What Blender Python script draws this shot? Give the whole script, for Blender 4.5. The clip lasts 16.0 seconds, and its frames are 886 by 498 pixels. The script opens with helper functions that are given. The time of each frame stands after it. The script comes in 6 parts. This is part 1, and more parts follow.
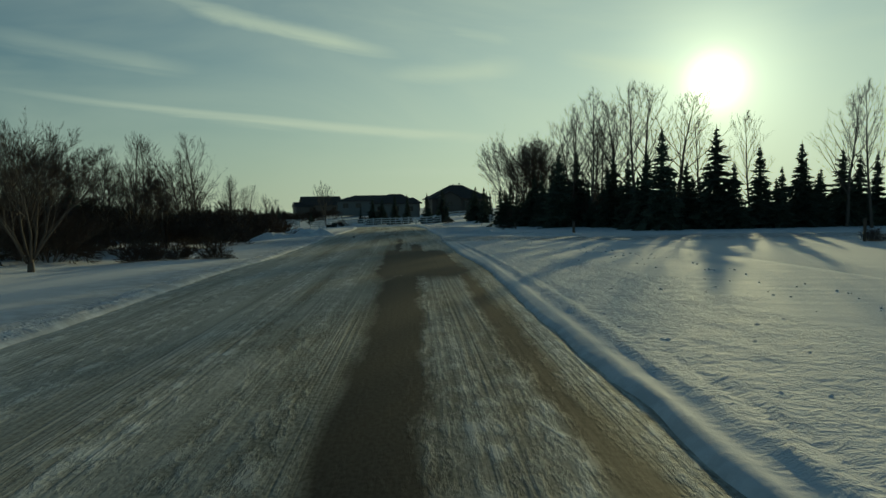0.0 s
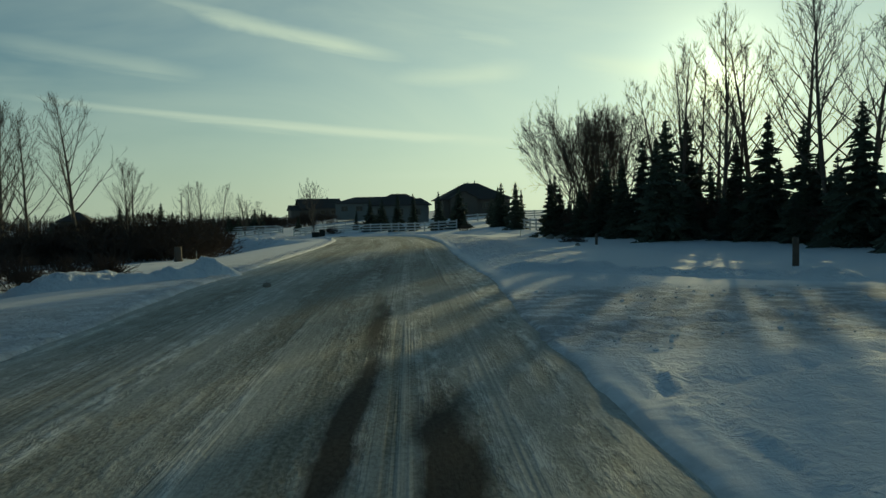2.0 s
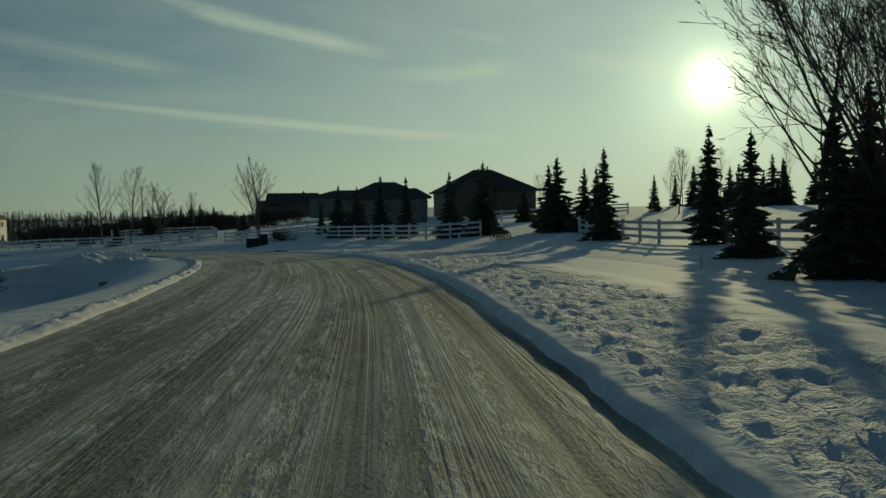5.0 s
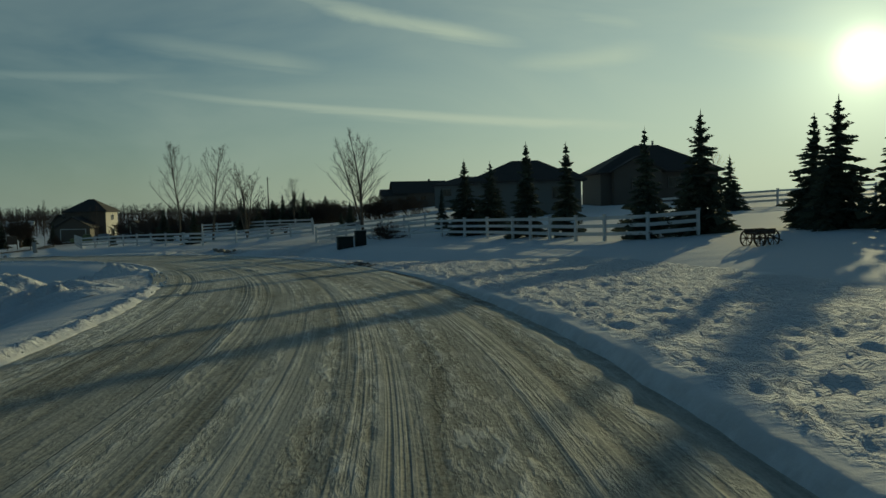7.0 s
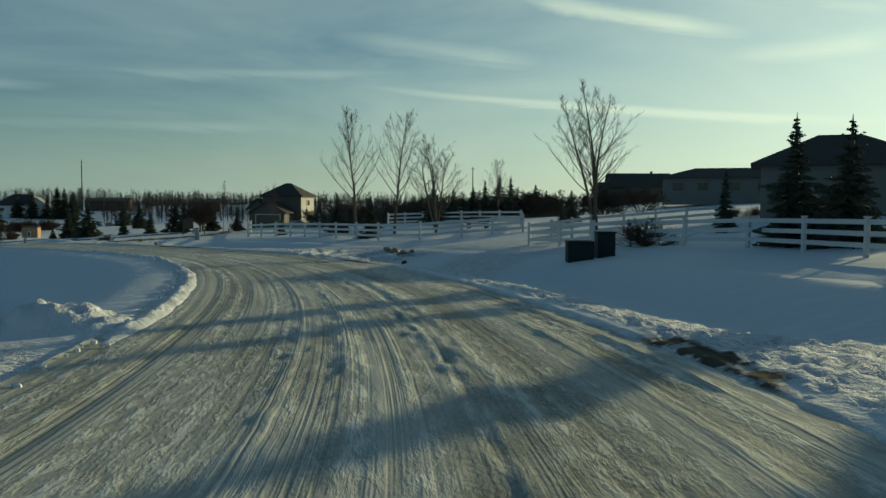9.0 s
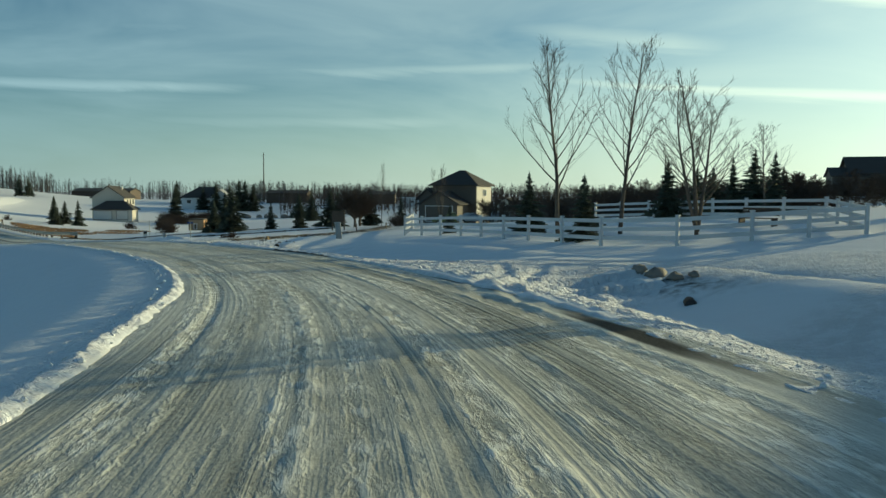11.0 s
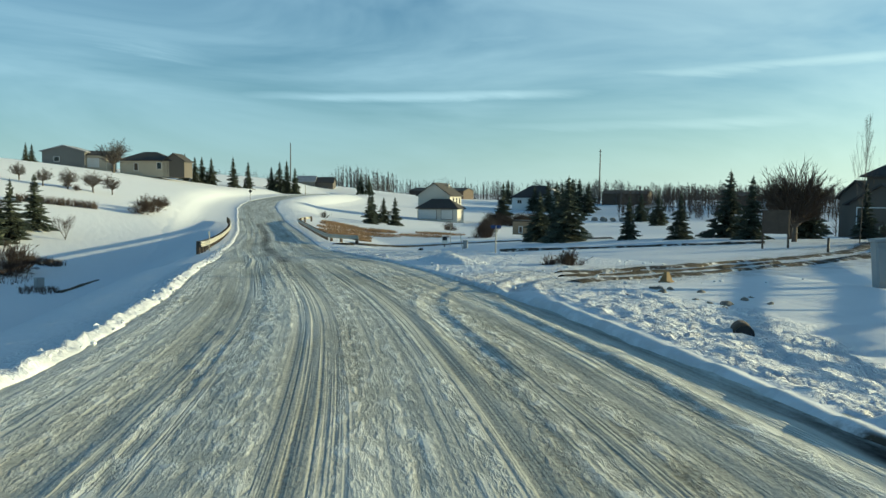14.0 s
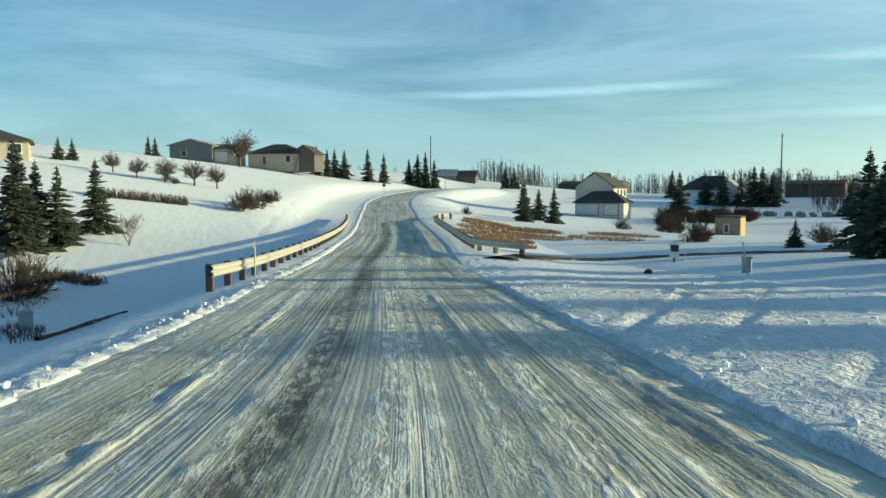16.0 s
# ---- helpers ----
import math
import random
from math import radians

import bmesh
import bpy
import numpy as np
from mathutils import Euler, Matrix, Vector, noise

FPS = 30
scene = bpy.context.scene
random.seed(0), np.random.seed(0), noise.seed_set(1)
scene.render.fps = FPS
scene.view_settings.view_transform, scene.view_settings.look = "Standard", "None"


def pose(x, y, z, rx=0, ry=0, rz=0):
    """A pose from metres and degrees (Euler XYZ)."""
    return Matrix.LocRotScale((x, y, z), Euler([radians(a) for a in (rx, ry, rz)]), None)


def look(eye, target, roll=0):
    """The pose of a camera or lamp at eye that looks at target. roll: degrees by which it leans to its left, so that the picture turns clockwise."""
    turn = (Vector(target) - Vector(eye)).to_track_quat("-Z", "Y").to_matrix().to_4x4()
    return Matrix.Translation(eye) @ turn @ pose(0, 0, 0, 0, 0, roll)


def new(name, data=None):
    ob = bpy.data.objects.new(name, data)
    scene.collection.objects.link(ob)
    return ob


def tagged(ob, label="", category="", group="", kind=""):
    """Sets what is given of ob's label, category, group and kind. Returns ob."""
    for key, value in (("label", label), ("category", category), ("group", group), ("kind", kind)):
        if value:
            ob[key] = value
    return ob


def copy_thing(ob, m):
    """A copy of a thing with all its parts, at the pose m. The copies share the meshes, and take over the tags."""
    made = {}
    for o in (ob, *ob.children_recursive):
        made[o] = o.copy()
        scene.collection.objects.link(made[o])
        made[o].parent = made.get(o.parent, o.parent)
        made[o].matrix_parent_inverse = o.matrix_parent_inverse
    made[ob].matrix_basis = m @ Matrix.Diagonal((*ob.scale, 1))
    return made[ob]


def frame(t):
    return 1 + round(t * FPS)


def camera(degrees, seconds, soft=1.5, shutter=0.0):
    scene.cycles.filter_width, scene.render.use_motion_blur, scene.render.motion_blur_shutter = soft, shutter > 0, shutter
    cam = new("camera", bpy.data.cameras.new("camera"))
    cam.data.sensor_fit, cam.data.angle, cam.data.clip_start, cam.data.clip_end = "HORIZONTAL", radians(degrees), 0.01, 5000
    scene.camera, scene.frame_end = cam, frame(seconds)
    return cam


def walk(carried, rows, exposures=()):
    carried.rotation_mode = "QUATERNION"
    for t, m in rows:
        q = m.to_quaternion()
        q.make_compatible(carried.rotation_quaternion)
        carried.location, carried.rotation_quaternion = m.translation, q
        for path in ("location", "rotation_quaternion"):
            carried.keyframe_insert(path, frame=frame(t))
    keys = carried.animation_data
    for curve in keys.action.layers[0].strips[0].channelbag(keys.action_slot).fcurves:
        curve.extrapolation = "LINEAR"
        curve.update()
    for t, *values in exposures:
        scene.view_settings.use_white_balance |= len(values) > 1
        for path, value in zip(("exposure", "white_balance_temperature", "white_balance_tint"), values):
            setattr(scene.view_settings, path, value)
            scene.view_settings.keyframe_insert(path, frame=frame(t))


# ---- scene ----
# seconds, eye, yaw to the left, pitch, roll
PATH = [
    (0.0, 0.000, 0.000, 1.450, -0.037, -2.707, -0.789),
    (0.5, -0.267, 6.707, 1.489, 0.008, -2.621, -0.744),
    (1.0, -0.517, 13.417, 1.535, 0.173, -2.398, -0.808),
    (1.5, -0.806, 20.199, 1.553, 0.312, -2.359, -0.762),
    (2.0, -1.066, 26.988, 1.542, 0.496, -2.485, -1.135),
    (2.5, -1.342, 33.733, 1.560, 0.587, -2.471, -1.194),
    (3.0, -1.779, 40.158, 1.581, 0.498, -2.453, -0.714),
    (3.5, -2.156, 46.586, 1.583, -0.062, -2.434, -0.469),
    (4.0, -2.468, 52.935, 1.575, -0.606, -2.471, -0.449),
    (4.5, -2.734, 59.120, 1.560, -0.750, -2.544, -0.632),
    (5.0, -3.011, 65.058, 1.541, -0.201, -2.681, -1.001),
    (5.5, -3.370, 70.663, 1.521, 1.248, -2.894, -1.358),
    (6.0, -3.878, 75.844, 1.508, 3.711, -2.876, -0.963),
    (6.5, -4.597, 80.821, 1.470, 6.364, -3.147, -0.966),
    (7.0, -5.485, 85.584, 1.400, 9.226, -3.245, -1.466),
    (7.5, -6.717, 90.553, 1.320, 12.615, -3.354, -1.515),
    (8.0, -8.141, 95.093, 1.221, 15.914, -3.516, -1.126),
    (8.5, -9.815, 99.461, 1.133, 19.980, -3.627, -0.550),
    (9.0, -11.998, 103.610, 1.004, 23.994, -3.468, 0.299),
    (9.5, -14.335, 107.793, 0.886, 27.950, -3.668, 0.118),
    (10.0, -16.989, 111.897, 0.766, 31.383, -3.831, -0.159),
    (10.5, -19.910, 115.915, 0.639, 34.216, -3.954, -0.168),
    (11.0, -23.058, 119.846, 0.499, 36.739, -4.038, 0.159),
    (11.5, -26.420, 123.662, 0.347, 39.587, -4.030, 0.601),
    (12.0, -30.033, 127.287, 0.188, 43.737, -3.968, 0.327),
    (12.5, -33.866, 130.517, 0.021, 48.183, -4.146, 0.162),
    (13.0, -38.183, 133.658, -0.147, 52.160, -3.927, 0.095),
    (13.5, -42.885, 136.485, -0.314, 56.945, -3.780, 0.463),
    (14.0, -47.924, 139.123, -0.476, 60.608, -3.961, 0.602),
    (14.5, -53.287, 141.569, -0.668, 63.857, -3.864, 0.253),
    (15.0, -58.998, 143.836, -0.867, 66.718, -4.136, -0.652),
    (15.5, -64.862, 145.832, -1.051, 69.291, -4.044, -0.826),
    (16.0, -70.630, 147.550, -1.248, 70.932, -4.259, -0.095),
]
# exposure and white balance along the way
LIGHT = [(0.0, -1.05, 5650, -20), (3.0, -0.62, 5700, -19), (5.5, -1.38, 5650, -19), (7.0, -1.22, 5620, -17), (9.0, -0.48, 5580, -15), (11.5, 0.12, 5430, -14), (13.5, 0.42, 5250, -12), (16.0, 0.62, 5230, -12)]
cam = camera(59.14, 16.0)
walk(cam, [(t, pose(x, y, z, 90 + pitch, 0, yaw) @ pose(0, 0, 0, 0, 0, roll)) for t, x, y, z, yaw, pitch, roll in PATH], LIGHT)

# ---- world, sun ----
SUN_AZ, SUN_EL = 19.3, 8.65
SUN_DIR = Vector((math.sin(radians(SUN_AZ)) * math.cos(radians(SUN_EL)), math.cos(radians(SUN_AZ)) * math.cos(radians(SUN_EL)), math.sin(radians(SUN_EL))))
sun = new("sun", bpy.data.lights.new("sun", "SUN"))
sun.data.energy, sun.data.angle, sun.data.color = 5.0, radians(0.6), (1.0, 0.73, 0.39)
sun.matrix_world = look(SUN_DIR * 400, (0, 0, 0))


class Nodes:
    """Short calls for shader nodes."""

    def __init__(self, tree):
        self.tree = tree

    def add(self, kind, inputs=()):
        node = self.tree.nodes.new(kind)
        for key, value in dict(inputs).items():
            if isinstance(value, bpy.types.NodeSocket):
                self.tree.links.new(value, node.inputs[key])
            else:
                node.inputs[key].default_value = value
        return node

    def math(self, op, a, b=0.0, c=0.0, clamp=False):
        node = self.add("ShaderNodeMath", {0: a, 1: b, 2: c})
        node.operation, node.use_clamp = op, clamp
        return node.outputs[0]

    def mix(self, fac, a, b, blend="MIX"):
        node = self.add("ShaderNodeMix", {0: fac, 6: a, 7: b})
        node.data_type, node.blend_type = "RGBA", blend
        return node.outputs[2]

    def vector(self, op, a, b=(0, 0, 0)):
        node = self.add("ShaderNodeVectorMath", {0: a, 1: b})
        node.operation = op
        return node.outputs["Value"] if op == "DOT_PRODUCT" else node.outputs[0]

    def attribute(self, name):
        node = self.add("ShaderNodeAttribute")
        node.attribute_name = name
        return node.outputs["Fac"]

    def ramp(self, fac, stops):
        node = self.add("ShaderNodeValToRGB", {0: fac})
        e = node.color_ramp.elements
        while len(e) < len(stops):
            e.new(0.5)
        for el, (pos, val) in zip(e, stops):
            el.position = pos
            el.color = (val, val, val, 1) if isinstance(val, (int, float)) else (*val, 1)
        return node.outputs[0]

    def noise(self, vector, scale, detail=4.0, rough=0.55, distort=0.0):
        return self.add("ShaderNodeTexNoise", {"Vector": vector, "Scale": scale, "Detail": detail, "Roughness": rough, "Distortion": distort}).outputs[0]

    def scaled(self, vector, x, y, z):
        return self.add("ShaderNodeMapping", {"Vector": vector, "Scale": (x, y, z)}).outputs[0]


world = bpy.data.worlds.new("sky")
scene.world = world
world.use_nodes = True
world.node_tree.nodes.clear()
n = Nodes(world.node_tree)
unit = n.vector("NORMALIZE", n.add("ShaderNodeTexCoord").outputs["Generated"])
xyz = n.add("ShaderNodeSeparateXYZ", {0: unit}).outputs
air = n.add("ShaderNodeTexSky")
air.sky_type, air.sun_disc, air.sun_elevation, air.sun_rotation = "NISHITA", False, radians(SUN_EL), radians(SUN_AZ)
air.air_density, air.dust_density, air.ozone_density = 1.0, 0.35, 3.0
sky = n.mix(1.0, air.outputs[0], (0.90, 0.99, 1.02, 1), "MULTIPLY")
# cirrus: a thin veil, and long streaks (azimuth from, to; height from, to; width; strength), in degrees
azimuth = n.math("MULTIPLY", n.math("ARCTAN2", xyz[0], xyz[1]), 57.2958)
height = n.math("MULTIPLY", n.math("ARCSINE", xyz[2]), 57.2958)
drawn = n.add("ShaderNodeCombineXYZ", {0: n.math("MULTIPLY", azimuth, 0.028), 1: n.math("MULTIPLY", n.math("ADD", height, n.math("MULTIPLY", azimuth, 0.10)), 0.22), 2: 2.3}).outputs[0]
veil = n.add("ShaderNodeCombineXYZ", {0: n.math("MULTIPLY", azimuth, 0.022), 1: n.math("MULTIPLY", n.math("ADD", height, n.math("MULTIPLY", azimuth, 0.06)), 0.085), 2: 7.1}).outputs[0]
fray = n.noise(drawn, 2.2, 6.0, 0.62, 1.2)
cloud = n.math("MULTIPLY", n.ramp(n.noise(veil, 1.5, 5.0, 0.55, 0.8), [(0.34, 0.0), (0.70, 1.0)]), 0.50)
cloud = n.math("MULTIPLY", cloud, n.ramp(n.math("DIVIDE", height, 90.0), [(0.20, 1.0), (0.45, 0.12)]))
STREAKS = [(-24, -2, 16.2, 11.2, 0.55, 0.85), (-1, 6, 13.6, 11.9, 0.45, 0.35), (-34, 9, 8.9, 4.9, 0.36, 1.15), (-34, -16, 12.4, 9.8, 0.7, 0.42), (-7, 7, 9.3, 10.4, 0.7, 0.60), (8, 18, 11.2, 9.2, 0.7, 0.8),
           (-80, -48, 6.6, 7.4, 0.40, 0.65), (-58, -24, 8.2, 9.2, 0.40, 0.45), (-78, -40, 9.2, 12.4, 0.6, 0.30), (-100, -74, 13.5, 9.0, 1.3, 0.40), (-70, -30, 4.4, 5.4, 0.5, 0.35), (-12, 14, 2.8, 3.0, 0.5, 0.5), (-60, -20, 14.0, 18.5, 0.9, 0.35), (-100, -60, 4.6, 4.0, 0.5, 0.3)]
for a0, a1, h0, h1, wide, strong in STREAKS:
    q = n.math("DIVIDE", n.math("SUBTRACT", azimuth, a0), a1 - a0)
    line = n.math("ADD", n.math("MULTIPLY", n.math("POWER", n.math("MAXIMUM", q, 0.0), 0.8), h1 - h0), h0)
    off = n.math("DIVIDE", n.math("ADD", n.math("SUBTRACT", height, line), n.math("MULTIPLY", n.math("SUBTRACT", fray, 0.5), 2.2 * wide)), wide)
    band = n.math("EXPONENT", n.math("MULTIPLY", n.math("MULTIPLY", off, off), -1.0))
    ends = n.ramp(q, [(0.0, 0.0), (0.35, 0.8), (0.75, 1.0), (1.0, 0.0)])
    cloud = n.math("MAXIMUM", cloud, n.math("MULTIPLY", n.math("MULTIPLY", band, ends), n.math("MULTIPLY", n.math("ADD", fray, 0.25), 1.3 * strong)))
toward = n.math("MAXIMUM", n.vector("DOT_PRODUCT", unit, tuple(SUN_DIR)), 0.0)
lit = n.mix(n.math("POWER", toward, 1.8), (6.2, 7.2, 7.7, 1), (13.0, 12.0, 8.9, 1))
tone = n.mix(cloud, sky, lit)
# haze along the horizon, warmer below the sun
milk = n.math("MULTIPLY", n.math("MULTIPLY", n.math("POWER", toward, 3.6), 0.95), n.math("EXPONENT", n.math("MULTIPLY", n.math("MAXIMUM", height, 0.0), -0.075)))
tone = n.mix(milk, tone, (14.0, 14.0, 12.0, 1))
haze = n.math("MULTIPLY", n.math("EXPONENT", n.math("MULTIPLY", n.math("MAXIMUM", height, 0.0), -0.20)), 0.70)
tone = n.mix(haze, tone, n.mix(n.math("POWER", toward, 1.5), (5.1, 5.8, 5.4, 1), (12.6, 11.5, 7.9, 1)))
aureole = n.math("ADD", n.math("MULTIPLY", n.math("POWER", toward, 9.0), 4.2), n.math("ADD", n.math("MULTIPLY", n.math("POWER", toward, 300.0), 13.0), n.math("MULTIPLY", n.math("POWER", toward, 3200.0), 45.0)))
glow = n.mix(1.0, (1.0, 0.86, 0.53, 1), n.add("ShaderNodeCombineColor", {0: aureole, 1: aureole, 2: aureole}).outputs[0], "MULTIPLY")
SKY_POWER = 0.082
back = n.add("ShaderNodeBackground", {0: n.mix(1.0, tone, glow, "ADD"), 1: SKY_POWER})
n.add("ShaderNodeOutputWorld", {0: back.outputs[0]})

# ---- materials ----
def material(name, base=(0.5, 0.5, 0.5), rough=0.7, metal=0.0, grain=(0.0, 10.0), bump=(0.0, 20.0), tint=None, coords="Object", detail=5.0, by_object=0.0):
    """A plain surface with colour grain (amount, scale), a second wide tone, and relief (metres, scale)."""
    m = bpy.data.materials.new(name)
    m.use_nodes = True
    m.node_tree.nodes.clear()
    k = Nodes(m.node_tree)
    where = k.add("ShaderNodeTexCoord").outputs[coords]
    color = (*base, 1)
    if grain[0]:
        v = k.noise(where, grain[1], detail)
        dark = (*[c * (1 - grain[0]) for c in base], 1)
        light = (*[min(1, c * (1 + grain[0])) for c in (tint or base)], 1)
        color = k.mix(v, dark, light)
        wide = k.noise(where, grain[1] * 0.13, 3.0)
        color = k.mix(k.ramp(wide, [(0.35, 0.0), (0.7, 0.35)]), color, (*[c * 0.75 for c in base], 1))
    if by_object:
        pick = k.add("ShaderNodeObjectInfo").outputs["Random"]
        color = k.mix(k.math("MULTIPLY", pick, by_object), color, (*[c * 0.45 for c in base], 1))
    s = k.add("ShaderNodeBsdfPrincipled", {"Base Color": color, "Roughness": rough, "Metallic": metal})
    if bump[0]:
        b = k.add("ShaderNodeBump", {"Height": k.noise(where, bump[1], 6.0, 0.6), "Distance": bump[0], "Strength": 1.0})
        k.tree.links.new(b.outputs[0], s.inputs["Normal"])
    k.add("ShaderNodeOutputMaterial", {0: s.outputs[0]})
    return m


def snow_material():
    m = bpy.data.materials.new("snow")
    m.use_nodes = True
    m.node_tree.nodes.clear()
    k = Nodes(m.node_tree)
    where = k.add("ShaderNodeTexCoord").outputs["Object"]
    wide = k.noise(where, 0.05, 4.0)
    color = k.mix(wide, (0.80, 0.81, 0.84, 1), (0.88, 0.885, 0.90, 1))
    stain = k.attribute("dirt")
    speck = k.noise(where, 2.2, 8.0, 0.7)
    dirt = k.math("ADD", k.math("MULTIPLY", stain, k.ramp(speck, [(0.40, 0.0), (0.56, 1.0)])), k.math("MAXIMUM", k.math("SUBTRACT", stain, 1.3), 0.0), clamp=True)
    color = k.mix(dirt, color, (0.085, 0.072, 0.054, 1))
    churn = k.attribute("churn")
    drift = k.noise(k.scaled(where, 0.55, 1.6, 1.0), 0.9, 4.0, 0.5)
    fine = k.noise(where, 7.0, 8.0, 0.65)
    clod = k.ramp(k.noise(where, 6.0, 4.0, 0.65, 0.4), [(0.36, 0.0), (0.64, 1.0)])
    relief = k.math("ADD", k.math("MULTIPLY", drift, 0.048), k.math("ADD", k.math("MULTIPLY", fine, 0.012), k.math("MULTIPLY", clod, k.math("MULTIPLY", churn, 0.055))))
    b = k.add("ShaderNodeBump", {"Height": relief, "Distance": 1.0, "Strength": 0.8})
    s = k.add("ShaderNodeBsdfPrincipled", {"Base Color": color, "Roughness": 0.85, "Normal": b.outputs[0], "Specular IOR Level": 0.12})
    k.add("ShaderNodeOutputMaterial", {0: s.outputs[0]})
    return m


def road_material():
    """Packed, sanded snow drawn out in wheel tracks; bare wet asphalt where the attribute says."""
    m = bpy.data.materials.new("packed_snow_road")
    m.use_nodes = True
    m.node_tree.nodes.clear()
    k = Nodes(m.node_tree)
    uv = k.add("ShaderNodeTexCoord").outputs["UV"]
    parts = k.add("ShaderNodeSeparateXYZ", {0: uv}).outputs
    lift = k.attribute("lift")
    treads = k.ramp(k.noise(k.scaled(uv, 1.7, 0.03, 1.0), 1.0, 2.0, 0.5, 0.3), [(0.48, 0.0), (0.60, 1.0)])
    lines = k.ramp(k.noise(k.scaled(uv, 17.0, 0.09, 1.0), 1.0, 2.0, 0.55, 0.0), [(0.40, 0.0), (0.58, 1.0)])
    lines = k.math("MULTIPLY", lines, k.math("ADD", k.math("MULTIPLY", treads, 0.8), 0.2))
    clumps = k.ramp(k.noise(k.scaled(uv, 7.5, 2.2, 1.0), 1.0, 6.0, 0.66, 0.15), [(0.44, 0.0), (0.60, 1.0)])
    grit = k.ramp(k.noise(k.scaled(uv, 30.0, 16.0, 1.0), 1.0, 3.0, 0.6), [(0.36, 0.0), (0.62, 1.0)])
    patches = k.ramp(k.noise(k.scaled(uv, 0.9, 0.10, 1.0), 1.0, 6.0, 0.66, 0.5), [(0.36, 0.0), (0.62, 1.0)])
    loose = k.ramp(k.noise(k.scaled(uv, 2.2, 0.04, 1.0), 1.0, 3.0, 0.6, 0.2), [(0.42, 0.08), (0.60, 1.0)])
    clumps = k.math("MULTIPLY", clumps, loose)
    cleaner = k.ramp(k.math("DIVIDE", parts[1], 300.0), [(0.28, 0.0), (0.46, 1.0)])
    worn = k.math("ADD", k.math("MULTIPLY", lift, 0.36), k.math("ADD", k.math("MULTIPLY", clumps, 0.20), k.math("ADD", k.math("MULTIPLY", patches, 0.32), k.math("ADD", k.math("MULTIPLY", lines, 0.15), k.math("MULTIPLY", grit, 0.06)))))
    worn = k.math("ADD", worn, k.math("SUBTRACT", k.math("MULTIPLY", cleaner, 0.20), 0.02))
    tan = k.mix(grit, (0.176, 0.170, 0.134, 1), (0.328, 0.318, 0.260, 1))
    white = k.mix(clumps, (0.585, 0.585, 0.535, 1), (0.81, 0.81, 0.762, 1))
    color = k.mix(k.ramp(worn, [(0.28, 0.0), (0.50, 0.45), (0.78, 1.0)]), tan, white)
    bare = k.attribute("bare")
    edge = k.math("ADD", bare, k.math("MULTIPLY", k.math("SUBTRACT", 0.5, k.math("MULTIPLY", k.math("ADD", k.math("ADD", lift, patches), clumps), 0.34)), 0.30))
    open_road = k.ramp(edge, [(0.34, 0.0), (0.74, 1.0)])
    asphalt = k.mix(grit, (0.020, 0.021, 0.020, 1), (0.046, 0.046, 0.043, 1))
    color = k.mix(open_road, color, asphalt)
    relief = k.math("ADD", k.math("MULTIPLY", lines, 0.012), k.math("ADD", k.math("MULTIPLY", clumps, 0.020), k.math("MULTIPLY", grit, 0.0025)))
    relief = k.math("MULTIPLY", relief, k.math("SUBTRACT", 1.0, k.math("MULTIPLY", open_road, 0.85)))
    b = k.add("ShaderNodeBump", {"Height": relief, "Distance": 1.0, "Strength": 0.75})
    s = k.add("ShaderNodeBsdfPrincipled", {"Base Color": color, "Roughness": 0.75, "Normal": b.outputs[0], "Specular IOR Level": 0.06})
    k.add("ShaderNodeOutputMaterial", {0: s.outputs[0]})
    return m


SNOW, PACKED = snow_material(), road_material()
NEEDLES = material("spruce_needles", (0.058, 0.072, 0.048), 0.75, grain=(0.5, 3.0), tint=(0.10, 0.115, 0.075), by_object=0.35)
BARK = material("bark", (0.115, 0.092, 0.072), 0.9, grain=(0.5, 9.0), bump=(0.01, 18.0))
PALE_BARK = material("pale_bark", (0.21, 0.18, 0.145), 0.9, grain=(0.45, 7.0), bump=(0.008, 18.0))
# twigs seen far off: a paler tone with the distance haze mixed in
HAZY_TWIG = material("haze_paled_twigs", (0.165, 0.145, 0.128), 0.95, grain=(0.35, 0.05))
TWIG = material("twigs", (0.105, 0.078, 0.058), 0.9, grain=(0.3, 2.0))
RED_TWIG = material("red_brown_twigs", (0.105, 0.078, 0.06), 0.9, grain=(0.3, 2.0))
DRY_GRASS = material("dry_grass", (0.20, 0.125, 0.065), 0.9, grain=(0.4, 1.2), tint=(0.30, 0.20, 0.11))
WHITE_VINYL = material("white_vinyl", (0.60, 0.605, 0.61), 0.45, grain=(0.05, 2.0))
BEIGE = material("beige_siding", (0.46, 0.40, 0.30), 0.75, grain=(0.10, 1.0), bump=(0.004, 4.0))
CREAM = material("cream_siding", (0.60, 0.56, 0.48), 0.75, grain=(0.08, 1.0))
GREY_SIDING = material("grey_siding", (0.17, 0.17, 0.16), 0.75, grain=(0.10, 1.0))
TAUPE = material("taupe_siding", (0.115, 0.098, 0.08), 0.75, grain=(0.10, 1.0))
WHITE_WALL = material("white_siding", (0.70, 0.70, 0.69), 0.7, grain=(0.06, 1.0))
SHINGLE = material("dark_shingles", (0.062, 0.056, 0.052), 0.9, grain=(0.4, 6.0), bump=(0.02, 5.0))
SHINGLE_SNOW = material("frosted_shingles", (0.20, 0.20, 0.21), 0.9, grain=(0.5, 1.2), tint=(0.4, 0.4, 0.42), bump=(0.02, 5.0))
TRIM = material("white_trim", (0.70, 0.69, 0.66), 0.6, grain=(0.05, 3.0))
